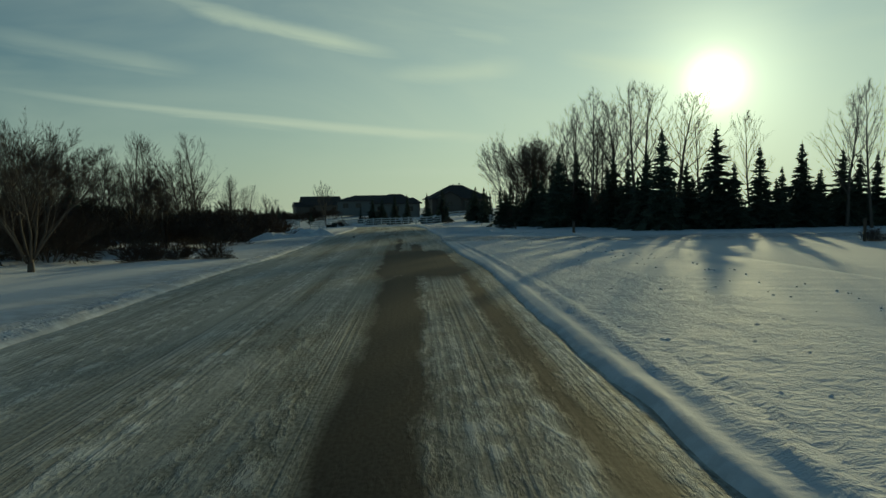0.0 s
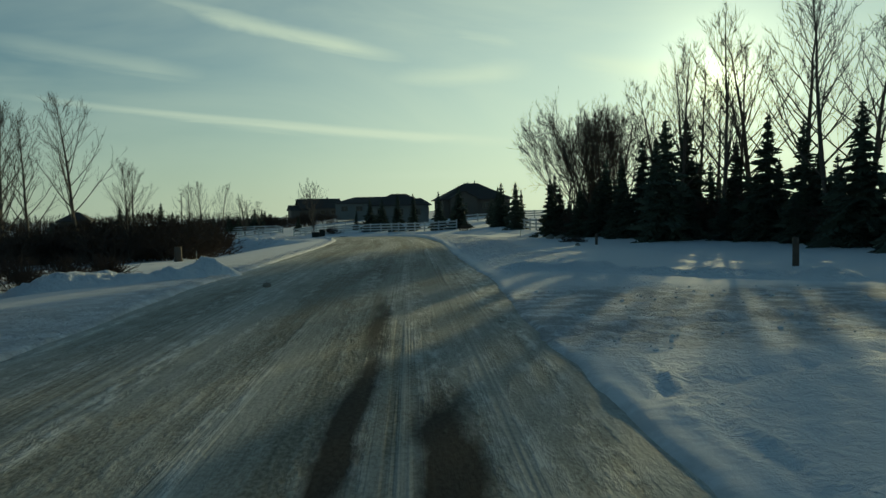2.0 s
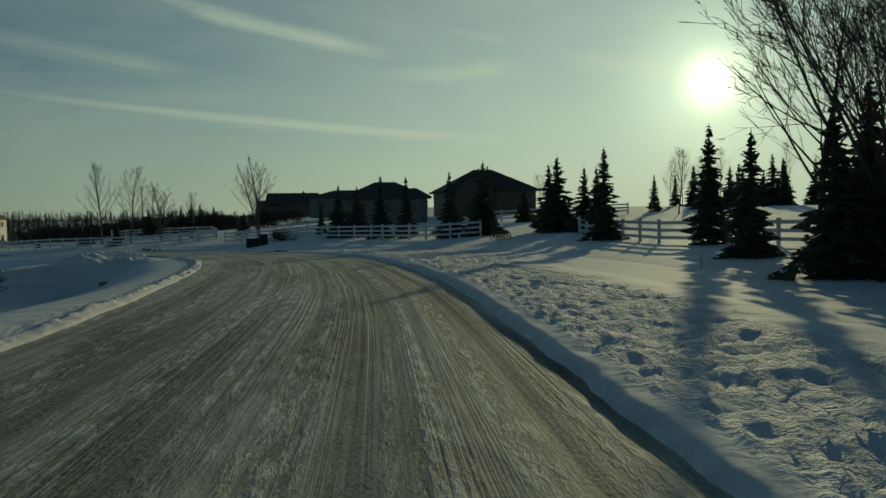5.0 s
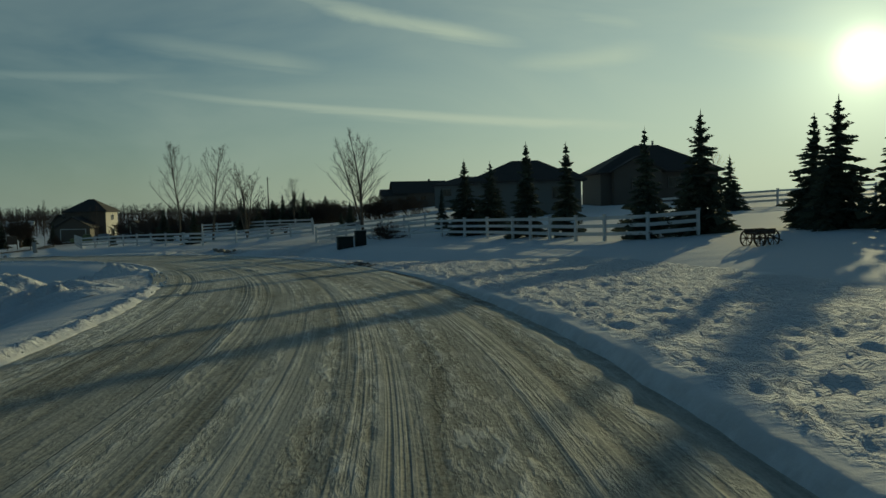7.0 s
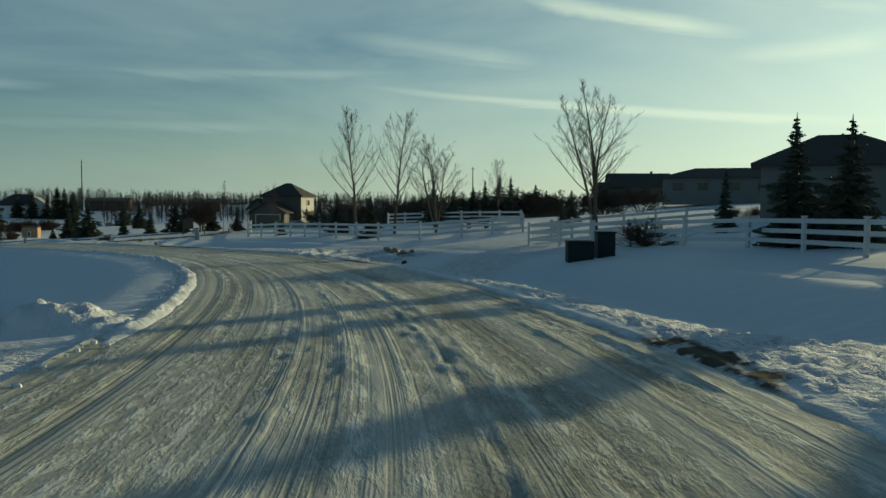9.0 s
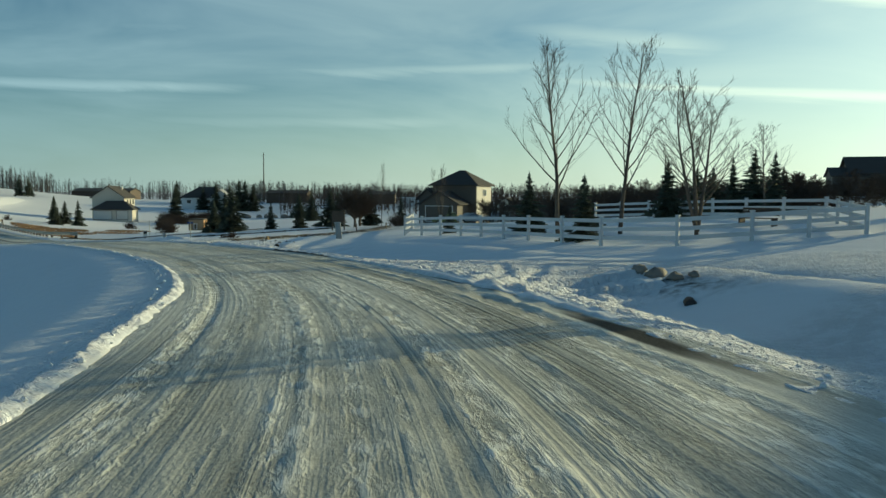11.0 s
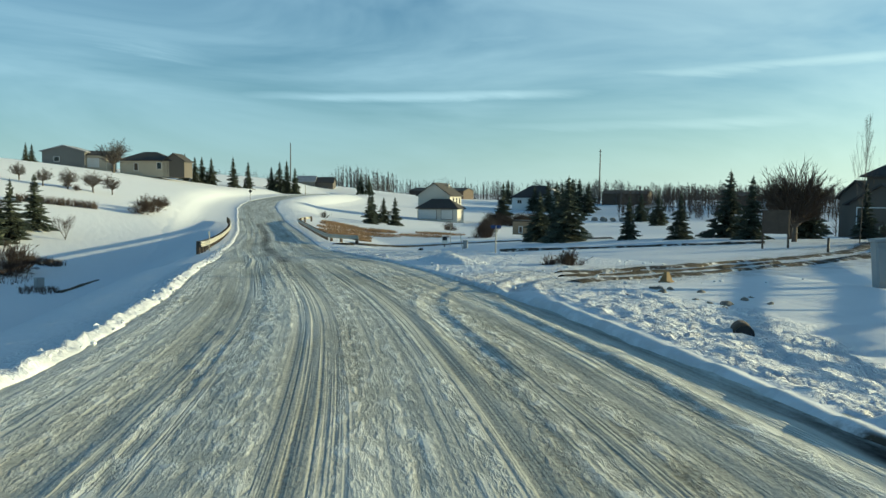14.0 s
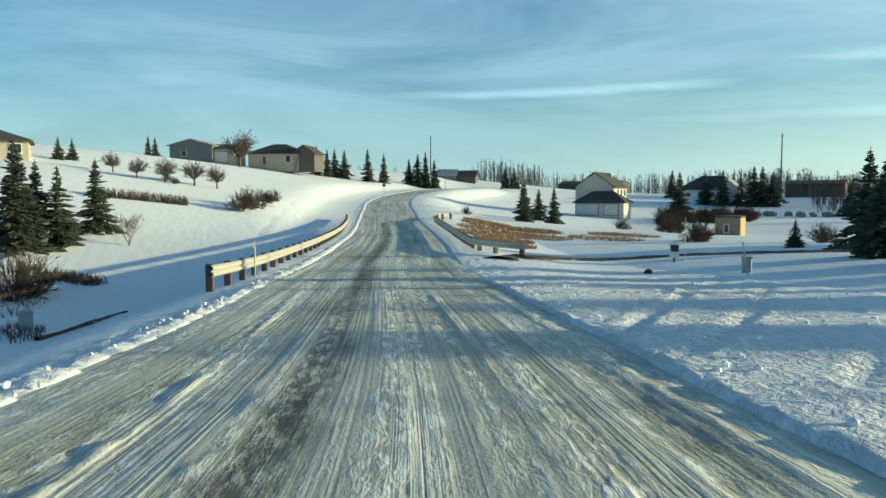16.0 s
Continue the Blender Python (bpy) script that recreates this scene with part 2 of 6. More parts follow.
# window trim darkened to stand for shade; also plain dark garage door frames
DARK_TRIM = material("shaded_and_dark_trim", (0.14, 0.12, 0.10), 0.6, grain=(0.1, 3.0))
PANE = material("window_pane", (0.02, 0.025, 0.03), 0.06)
GARAGE = material("garage_door_paint", (0.62, 0.61, 0.58), 0.6, grain=(0.05, 3.0))
STEEL = material("galvanised_steel", (0.50, 0.47, 0.39), 0.6, 0.2, grain=(0.25, 4.0))
WOOD = material("weathered_wood", (0.30, 0.225, 0.14), 0.85, grain=(0.4, 5.0), bump=(0.006, 20.0))
DARK_WOOD = material("dark_wood", (0.10, 0.075, 0.055), 0.85, grain=(0.4, 5.0))
GREEN_BOX = material("dark_green_enamel", (0.010, 0.018, 0.015), 0.75, grain=(0.2, 3.0))
GREY_BOX = material("grey_enamel", (0.30, 0.32, 0.33), 0.5, grain=(0.15, 5.0))
ROCK = material("fieldstone", (0.28, 0.255, 0.22), 0.9, grain=(0.45, 3.0), bump=(0.03, 5.0), by_object=0.3)
BLACK = material("black_plastic", (0.02, 0.02, 0.022), 0.5)
RUBBER = material("tyre_rubber", (0.02, 0.02, 0.02), 0.85)
ORANGE = material("orange_boards", (0.50, 0.29, 0.13), 0.8, grain=(0.35, 6.0))


# ---- shapes ----
class Shape:
    """Collects the faces of one mesh."""

    def __init__(self, smooth=False):
        self.v, self.f, self.smooth = [], [], smooth

    def add(self, verts, faces):
        b = len(self.v)
        self.v.extend(tuple(p) for p in verts)
        self.f.extend(tuple(b + i for i in f) for f in faces)
        return self

    def box(self, c, size, rz=0.0, chamfer=0.0):
        (cx, cy, cz), (sx, sy, sz) = c, [s / 2 for s in size]
        ca, sa = math.cos(rz), math.sin(rz)

        def put(x, y, z):
            return (cx + x * ca - y * sa, cy + x * sa + y * ca, cz + z)

        if not chamfer:
            vs = [put(a * sx, b * sy, d * sz) for d in (-1, 1) for a, b in ((-1, -1), (1, -1), (1, 1), (-1, 1))]
            return self.add(vs, [(3, 2, 1, 0), (4, 5, 6, 7), (0, 1, 5, 4), (1, 2, 6, 5), (2, 3, 7, 6), (3, 0, 4, 7)])
        h, vs = chamfer, []
        for z, inset in ((-sz, h), (-sz + h, 0), (sz - h, 0), (sz, h)):
            x, y = sx - inset, sy - inset
            q = h if inset == 0 else h * 0.6
            for a, b in ((-x, -y + q), (-x + q, -y), (x - q, -y), (x, -y + q), (x, y - q), (x - q, y), (-x + q, y), (-x, y - q)):
                vs.append(put(a, b, z))
        fs = [tuple(range(7, -1, -1)), tuple(range(24, 32))]
        for r in range(3):
            for i in range(8):
                j = (i + 1) % 8
                fs.append((r * 8 + i, r * 8 + j, r * 8 + 8 + j, r * 8 + 8 + i))
        return self.add(vs, fs)

    def tube(self, points, radii, sides=6, cap=True):
        pts = [Vector(p) for p in points]
        vs, fs = [], []
        for i, p in enumerate(pts):
            d = (pts[min(i + 1, len(pts) - 1)] - pts[max(i - 1, 0)]).normalized()
            a = d.cross(Vector((0.31, 0.17, 0.93)))
            a = (a if a.length > 0.05 else d.cross(Vector((1, 0, 0)))).normalized()
            b = d.cross(a)
            for j in range(sides):
                t = 2 * math.pi * j / sides
                vs.append(p + (a * math.cos(t) + b * math.sin(t)) * radii[i])
        for i in range(len(pts) - 1):
            for j in range(sides):
                m = (j + 1) % sides
                fs.append((i * sides + j, i * sides + m, i * sides + sides + m, i * sides + sides + j))
        if cap:
            fs.append(tuple(range(sides - 1, -1, -1)))
            fs.append(tuple(range((len(pts) - 1) * sides, len(pts) * sides)))
        return self.add(vs, fs)

    def prism(self, outline, y0, y1):
        """An outline in x and z, drawn out along y."""
        k = len(outline)
        vs = [(x, y, z) for y in (y0, y1) for x, z in outline]
        fs = [tuple(range(k)), tuple(range(2 * k - 1, k - 1, -1))]
        fs += [(i, k + i, k + (i + 1) % k, (i + 1) % k) for i in range(k)]
        return self.add(vs, fs)

    def lump(self, c, size, seed=0, rings=5, sides=9, rough=0.25):
        """An uneven boulder-like lump."""
        rnd = random.Random(seed)
        vs, fs = [], []
        for i in range(rings + 1):
            a = math.pi * i / rings
            for j in range(sides):
                b = 2 * math.pi * j / sides
                k = 1 + rnd.uniform(-rough, rough)
                vs.append((c[0] + size[0] * k * math.sin(a) * math.cos(b), c[1] + size[1] * k * math.sin(a) * math.sin(b), c[2] + size[2] * k * math.cos(a)))
        for i in range(rings):
            for j in range(sides):
                m = (j + 1) % sides
                fs.append((i * sides + j, i * sides + sides + j, i * sides + sides + m, i * sides + m))
        return self.add(vs, fs)

    def mesh(self, name, mat):
        me = bpy.data.meshes.new(name)
        me.from_pydata(self.v, [], self.f)
        me.materials.append(mat)
        if self.smooth:
            me.polygons.foreach_set("use_smooth", [True] * len(me.polygons))
        me.validate()
        return me


def part(name, shape, mat, parent, label=""):
    ob = new(name, shape.mesh(name, mat))
    ob.parent = parent
    return tagged(ob, label) if label else ob


def thing(name, x, y, z=None, rz=0.0, label="", category="", group=""):
    ob = new(name)
    ob.empty_display_size = 0.2
    ob.matrix_basis = pose(x, y, float(ground_height(x, y)[0]) if z is None else z, 0, 0, rz)
    return tagged(ob, label, category, group)


def solid(name, shape, mat, x, y, z=None, rz=0.0, label="", category="", group="", kind=""):
    ob = new(name, shape.mesh(name, mat))
    ob.matrix_basis = pose(x, y, float(ground_height(x, y)[0]) if z is None else z, 0, 0, rz)
    return tagged(ob, label, category, group, kind)


def put(ob, x, y, sink=0.05, rz=0.0, size=1.0, label=""):
    """A copy of a thing on the ground."""
    m = copy_thing(ob, pose(x, y, float(ground_height(x, y)[0]) - sink, 0, 0, rz))
    m.scale = (size, size, size) if isinstance(size, (int, float)) else size
    return tagged(m, label) if label else m


# ---- the lie of the land ----
# centre line of the road: x, y, height
ROAD = [
    (-0.8, -14.6, 0), (-1.4, -1.1, -0), (-1.9, 12.9, 0.08), (-2.5, 26.9, 0.09),
    (-3.2, 40.9, 0.13), (-3.9, 54.9, 0.12), (-4.6, 68.8, 0.08), (-6.1, 82.6, -0.01),
    (-9.2, 96.1, -0.25), (-14.7, 108.9, -0.59), (-22.8, 120.4, -0.96), (-32.9, 130.2, -1.4),
    (-44.7, 137.7, -1.83), (-57.5, 143.3, -2.27), (-71, 147.3, -2.71), (-79.6, 149.8, -3.2),
    (-97, 154.4, -4.05), (-114.3, 159.5, -4.45), (-131.6, 164.4, -4.58), (-149, 168.8, -4.31),
    (-166.4, 173.4, -3.7), (-183.8, 178.1, -3.06), (-205, 185, -2.5), (-224, 192.5, -2),
    (-250, 209, -0.9), (-309, 249, -0.2),
]
# rolling land: heights of broad swells on a 65 m grid, and smaller rises and hollows (x, y, height)
SWELLS = np.array([
    [0, 0, 0, 0, 2.5, 0, 0, 0],
    [0, 0, 0, 5, 3.8, -1.1, -1.5, -0.9],
    [0, 0, 1.7, 2.9, -2.6, -1.3, 2.7, 0],
    [0, 0, 10.5, -2.6, -2.8, -0.5, -0.4, 0],
    [0, 2.2, -3.7, -1.8, 0.6, -0.6, -2.9, 0],
    [0, 1.7, -4, 2.5, -3.5, 0.2, -0.4, -1],
    [0.1, 1, 0.5, 1.2, 0.7, 4.8, 1.5, -0.6],
    [0.7, 0.4, 0.5, 1.9, 0.8, -0, -0.8, 0],
    [0, 0, 0, 0, 0, 0, 0, 0],
])
HOLLOWS = [(-119, 139, -1.5), (-100, 135, -1.2), (-160, 134, 1.6), (-133, 150, -0.5), (-158, 220, -1.1), (-85, 172, 0.9), (-56, 121, -0.3), (-80, 135, -0.3), (-38, 112, -0.2), (-46, 159, 0.6), (-32, 149, -0.38)]
LAND = -2.0
HALF = 3.1


def smooth(a, b, v):
    t = np.clip((v - a) / (b - a), 0, 1)
    return t * t * (3 - 2 * t)


def spline(knots, step):
    """A smooth curve through the knots, sampled about every step metres."""
    k = np.array(knots, float)
    k = np.vstack([2 * k[0] - k[1], k, 2 * k[-1] - k[-2]])
    out = []
    for i in range(1, len(k) - 2):
        n = max(2, int(np.linalg.norm(k[i + 1, :2] - k[i, :2]) / step))
        t = (np.arange(n) / n)[:, None]
        p0, p1, p2, p3 = k[i - 1 : i + 3]
        out.append(0.5 * (2 * p1 + (p2 - p0) * t + (2 * p0 - 5 * p1 + 4 * p2 - p3) * t**2 + (3 * p1 - p0 - 3 * p2 + p3) * t**3))
    return np.vstack(out + [k[-2:-1]])


LINE = spline(ROAD, 0.5)
RUN = np.r_[0, np.cumsum(np.linalg.norm(np.diff(LINE[:, :2], axis=0), axis=1))]
AHEAD = np.gradient(LINE[:, :2], axis=0)
AHEAD /= np.linalg.norm(AHEAD, axis=1)[:, None]
RIGHT = np.stack([AHEAD[:, 1], -AHEAD[:, 0]], 1)


def on_road(x, y):
    """Metres along the road, metres to the right of its centre line, and its height there."""
    x, y = np.atleast_1d(np.asarray(x, float)), np.atleast_1d(np.asarray(y, float))
    shape = x.shape
    p = np.stack([x.ravel(), y.ravel()], 1)
    i = np.empty(len(p), int)
    for a in range(0, len(p), 4000):
        q = p[a : a + 4000]
        i[a : a + 4000] = ((q[:, None] - LINE[None, ::2, :2]) ** 2).sum(-1).argmin(1) * 2
    i = np.clip(i, 0, len(LINE) - 1)
    d = p - LINE[i, :2]
    side = (d * RIGHT[i]).sum(1)
    far = np.linalg.norm(d, axis=1)
    side = np.where(side < 0, -far, far)
    return RUN[i].reshape(shape), side.reshape(shape), LINE[i, 2].reshape(shape)


def land(x, y):
    z = np.full(np.shape(x), LAND)
    for i, row in enumerate(SWELLS):
        for j, h in enumerate(row):
            if h:
                z = z + h * np.exp(-((x - (65 * i - 400)) ** 2 + (y - (65 * j - 20)) ** 2) / 6050)
    for cx, cy, h in HOLLOWS:
        z = z + h * np.exp(-((x - cx) ** 2 + (y - cy) ** 2) / 512)
    return z


def ground_height(x, y):
    x, y = np.atleast_1d(np.asarray(x, float)), np.atleast_1d(np.asarray(y, float))
    s, side, zr = on_road(x, y)
    d = np.abs(side)
    falls = (side < 0) * smooth(96, 116, s) * (1 - smooth(215, 235, s))
    w = smooth(4.0 + 0.7 * falls, 13.0 - 2.8 * falls, d)
    z = zr * (1 - w) + land(x, y) * w
    # the ditch beside the road
    bank = smooth(84, 102, s) * (1 - smooth(215, 235, s))
    ditch = np.where(side > 0, np.exp(-((d - 6.9) / 2.1) ** 2) * 0.70 * smooth(124, 133, s) * (1 - smooth(176, 184, s)), np.exp(-((d - 8.9) / (2.0 + bank)) ** 2) * (0.2 + 0.85 * bank))
    z = z - ditch
    # the mouth of the side drive stays level with the road
    level = np.exp(-(((s - 125.5) / 4.5) ** 4)) * (side < 0) * (1 - smooth(9, 24, d))
    z = z * (1 - level) + (zr - 0.02 * d) * level
    level = 0.9 * smooth(100, 108, s) * (1 - smooth(125, 131, s)) * (side > 0) * (1 - smooth(8, 13, d))
    z = z * (1 - level) + (zr - 0.01 * d) * level
    level = 0.9 * np.exp(-(((s - 161.0) / 4.2) ** 4)) * (side > 0) * (1 - smooth(8, 13, d))
    z = z * (1 - level) + (zr + 0.01 * d) * level
    level = 0.85 * smooth(178, 187, s) * (1 - smooth(204, 228, s)) * (side > 0) * (1 - smooth(10, 24, d))
    return z * (1 - level) + (zr + 0.012 * d) * level

# ---- ground and road ----
# side drives off the road: from, to, half width, dirt
DRIVES = [((-1, 38), (45, 41), 3.2, 0.5), ((-3, 37), (-40, 41), 2.6, 0.25), ((-15, 112), (-9, 117), 0.1, 0.0), ((-27, 124), (-22, 141), 2.6, 0.15), ((-40.0, 138.0), (-31.0, 141.0), 3.0, 0.12), ((-31.0, 141.0), (-20.0, 143.5), 2.8, 0.15),
          ((-62.6, 149.5), (-64.6, 167), 2.4, 0.35), ((-64.6, 167), (-84, 206), 3.0, 0.6), ((-22, 141), (-8, 160), 2.4, 0.1), ((-78, 151), (-88, 158), 4.5, 0.12), ((-14, 108.5), (-46, 104.0), 3.0, 0.10)]


def along(x, y, a, b):
    """Metres off a straight line from a to b."""
    ax, ay, bx, by = *a, *b
    t = np.clip(((x - ax) * (bx - ax) + (y - ay) * (by - ay)) / ((bx - ax) ** 2 + (by - ay) ** 2), 0, 1)
    return np.hypot(x - ax - t * (bx - ax), y - ay - t * (by - ay))


def drive_cover(x, y):
    """How far a place lies in a side drive (0 to 1), and how dirty it is there."""
    cover, dirt = np.zeros(np.shape(x)), np.zeros(np.shape(x))
    for a, b, half, soil in DRIVES:
        c = 1 - smooth(half * 0.7, half * 1.25, along(x, y, a, b))
        cover, dirt = np.maximum(cover, c), np.maximum(dirt, c * soil)
    return cover, dirt


def rough_noise(xs, ys, scale, z=0.0):
    """Smooth random waves, about one to a metre at scale 1, from -1 to 1."""
    table = np.random.default_rng(int(z * 10) + 5).uniform(-1, 1, (256, 256))
    x, y = xs * scale + 500.0, ys * scale + 500.0
    i, j = np.floor(x).astype(int), np.floor(y).astype(int)
    u, v = x - i, y - j
    u, v = u * u * (3 - 2 * u), v * v * (3 - 2 * v)
    i, j, k, l = i % 256, j % 256, (i + 1) % 256, (j + 1) % 256
    return (table[i, j] * (1 - u) + table[k, j] * u) * (1 - v) + (table[i, l] * (1 - u) + table[k, l] * u) * v


def surface(name, xs, ys, zs, mat, marks, label, uv=None):
    """A grid of points as one mesh, with named values on its points."""
    rows, cols = xs.shape
    i = np.arange(rows * cols).reshape(rows, cols)
    quads = np.stack([i[:-1, :-1], i[:-1, 1:], i[1:, 1:], i[1:, :-1]], -1).reshape(-1, 4)
    me = bpy.data.meshes.new(name)
    me.from_pydata(np.stack([xs, ys, zs], -1).reshape(-1, 3).tolist(), [], quads.tolist())
    me.polygons.foreach_set("use_smooth", [True] * len(me.polygons))
    me.materials.append(mat)
    for key, values in marks.items():
        me.attributes.new(key, "FLOAT", "POINT").data.foreach_set("value", np.ascontiguousarray(values, np.float32).ravel())
    if uv is not None:
        loops = np.empty(len(me.loops), int)
        me.loops.foreach_get("vertex_index", loops)
        flat = np.stack([uv[0].ravel(), uv[1].ravel()], 1)[loops]
        me.uv_layers.new(name="run").data.foreach_set("uv", flat.ravel())
    me.update()
    return tagged(new(name, me), label, kind="structure")


def strip(lo, hi, s0, s1, ds, widths):
    """A grid along the road: metres along, metres to the right, and the places."""
    keep = np.arange(s0, min(s1, RUN[-1]), ds)
    cx, cy = np.interp(keep, RUN, LINE[:, 0]), np.interp(keep, RUN, LINE[:, 1])
    rx, ry = np.interp(keep, RUN, RIGHT[:, 0]), np.interp(keep, RUN, RIGHT[:, 1])
    side = np.array(widths)
    return keep[:, None] + 0 * side[None], side[None] + 0 * keep[:, None], cx[:, None] + rx[:, None] * side, cy[:, None] + ry[:, None] * side


# wheel ruts across the road and the verge: points in the plan, half width, depth
RUTS = [([(-31.0, 131.8), (-33.0, 134.6), (-33.6, 136.6), (-35.5, 139.5)], 0.16, 0.03), ([(-30.0, 131.6), (-32.2, 134.4), (-32.9, 136.6), (-34.4, 140.0)], 0.16, 0.03), ([(-45.5, 141.2), (-49.8, 143.3), (-54.0, 145.2), (-58.4, 146.8), (-61.3, 148.4), (-63.0, 150.5), (-63.8, 154.0)], 0.20, 0.04), ([(-54.0, 143.2), (-60.5, 146.0), (-64.0, 149.6), (-65.2, 155.0)], 0.15, 0.025),
        ([(-78.0, 153.0), (-82.0, 157.5), (-85.0, 160.2), (-90.0, 166.0)], 0.16, 0.025), ([(-80.0, 153.4), (-84.5, 157.6), (-87.5, 160.4), (-92.0, 166.0)], 0.16, 0.025), ([(-76.0, 153.4), (-80.0, 158.4), (-85.7, 164.8)], 0.14, 0.02), ([(-92.0, 157.0), (-86.5, 158.8), (-80.0, 158.6), (-74.0, 157.5)], 0.16, 0.025),
        ([(2.0, -5.0), (1.7, 8.0), (1.3, 22.0), (0.6, 34.0)], 0.09, 0.02), ([(2.4, -5.0), (2.1, 8.0), (1.6, 22.0), (0.8, 34.0)], 0.06, 0.014), ([(0.5, 33.0), (6.0, 36.0), (14.0, 37.5), (30.0, 38.6)], 0.18, 0.05), ([(0.0, 36.0), (6.0, 38.4), (14.0, 39.4), (30.0, 40.6)], 0.18, 0.05), ([(1.4, 28.0), (5.0, 31.5), (12.0, 35.5)], 0.15, 0.04)]


def ruts(x, y):
    z = np.zeros(np.shape(x))
    for points, half, deep in RUTS:
        line = spline([(*p, 0.0) for p in points], 0.8)
        lo, hi = line.min(0) - 1.0, line.max(0) + 1.0
        m = (x > lo[0]) & (x < hi[0]) & (y > lo[1]) & (y < hi[1])
        if m.any():
            d = np.full(m.sum(), 9.0)
            for a, b in zip(line, line[1:]):
                d = np.minimum(d, along(x[m], y[m], a[:2], b[:2]))
            z[m] += deep * (0.75 * np.exp(-((d - half * 1.9) / (half * 0.6)) ** 2) - np.exp(-((d / half) ** 4)))
    return z


# bare asphalt: metres along from, to; metres right of the middle from, to; softness; how bare
BARE = [(14, 33, 0.85, 1.6, 0.30, 0.95), (14, 36, 2.35, 2.8, 0.25, 0.80), (14, 36, 0.6, 2.7, 0.5, 0.45), (31, 43, 0.55, 2.6, 0.22, 1.0), (40, 50, 0.88, 1.14, 0.14, 0.95), (40, 48, 1.45, 1.9, 0.18, 0.95), (49, 55, 0.85, 1.15, 0.15, 0.75), (58, 74, -0.6, 1.4, 0.8, 0.42), (84, 92, 2.7, 3.1, 0.2, 0.6),
        (113, 116, 2.8, 3.2, 0.2, 0.8), (116.5, 119.5, 2.5, 2.9, 0.2, 0.85), (119, 125, 3.0, 3.3, 0.2, 0.85), (146, 151, 2.9, 3.3, 0.12, 0.9), (154, 158, 2.85, 3.25, 0.12, 1.0), (169, 177, 2.95, 3.25, 0.10, 0.85),
        (198, 224, -0.95, -0.25, 0.35, 0.62), (205, 275, -1.1, 0.0, 0.5, 0.55), (140, 176, -1.5, -0.7, 0.7, 0.42)]


# the road itself: packed snow drawn out in ridges between wheel tracks, with bare patches
def roadway(s0, s1, ds, columns):
    S, W, X, Y = strip(0, 0, s0, s1, ds, np.linspace(-HALF - 0.45, HALF + 0.45, columns))
    z = np.interp(S, RUN, LINE[:, 2])
    weave = 0.10 * rough_noise(S * 0.05, W * 0.3, 1.0, 21.0)
    lanes = rough_noise(W * 1.1 + weave, S * 0.012, 1.0, 1.0)
    ridges = rough_noise((W + weave) * 5.0, S * 0.06, 1.0, 4.0)
    tracks = 1 - 2 * np.abs(rough_noise((W - weave) * 9.0, S * 0.10, 1.0, 5.0))
    lumps = rough_noise(W * 5.0, S * 2.2, 1.0, 7.0)
    crumbs = rough_noise(W * 11.0, S * 6.0, 1.0, 11.0)
    loose = np.clip(0.50 + rough_noise(W * 1.6, S * 0.05, 1.0, 15.0) * 1.0 + 0.30 * ridges, 0, 1)
    bare = np.zeros(S.shape)
    A = W + 0.09 * rough_noise(S * 0.22, W * 0.8, 1.0, 31.0) + 0.07 * rough_noise(S * 1.3, W * 3, 1.0, 32.0)
    for a, b, w0, w1, soft, most in BARE:
        bare = np.maximum(bare, most * smooth(a - 4, a + 3, S) * (1 - smooth(b - 3, b + 3, S)) * smooth(w0 - soft, w0 + soft, A) * (1 - smooth(w1 - soft, w1 + soft, A)))
    # thrown-up ridges between the ruts, broken into lumps
    seam = np.abs(rough_noise(W * 1.25 + 1.6 * weave, S * 0.016, 1.0, 17.0))
    heaped = np.clip(1 - seam / 0.20, 0, 1) * np.clip(0.35 + 0.9 * rough_noise(W * 0.6, S * 0.10, 1.0, 18.0), 0, 1) * (0.65 + 0.5 * lumps + 0.35 * crumbs)
    rut = np.clip(1 - np.abs(rough_noise(W * 1.0 - weave, S * 0.010, 1.0, 19.0)) / 0.16, 0, 1)
    rough = 0.30 + 0.35 * smooth(50, 80, S) + 0.55 * smooth(100, 125, S)
    lift = 0.5 + 0.14 * ridges + 0.12 * tracks + (0.14 * lumps + 0.16 * np.maximum(crumbs, -0.4)) * (0.2 + 0.8 * loose) + 0.20 * lanes + 0.40 * heaped - 0.16 * rut + 0.22 * smooth(2.5, 3.0, np.abs(W)) + 0.30 * (1 - smooth(-1.6, 0.6, W)) * (1 - smooth(62, 84, S))
    rise = 0.005 * ridges + 0.004 * tracks + (0.007 * np.maximum(lumps, 0) + 0.006 * np.maximum(crumbs, 0)) * (0.1 + 0.9 * loose) + 0.030 * heaped - 0.016 * rut
    z = z + (0.008 * lanes + rise) * rough * (1 - 0.85 * np.clip(bare * 1.4, 0, 1)) - 0.002 * W**2 - 0.012 + 0.5 * ruts(X, Y)
    return surface("road", X, Y, z, PACKED, {"bare": bare, "lift": lift}, "winter road of packed sanded snow with tyre tracks and bare asphalt patches", (W, S))


roadway(0, 14, 0.6, 40)
roadway(13.9, 215, 0.16, 170)
roadway(214.9, 280, 0.4, 90)
roadway(279.9, 425, 0.8, 30)


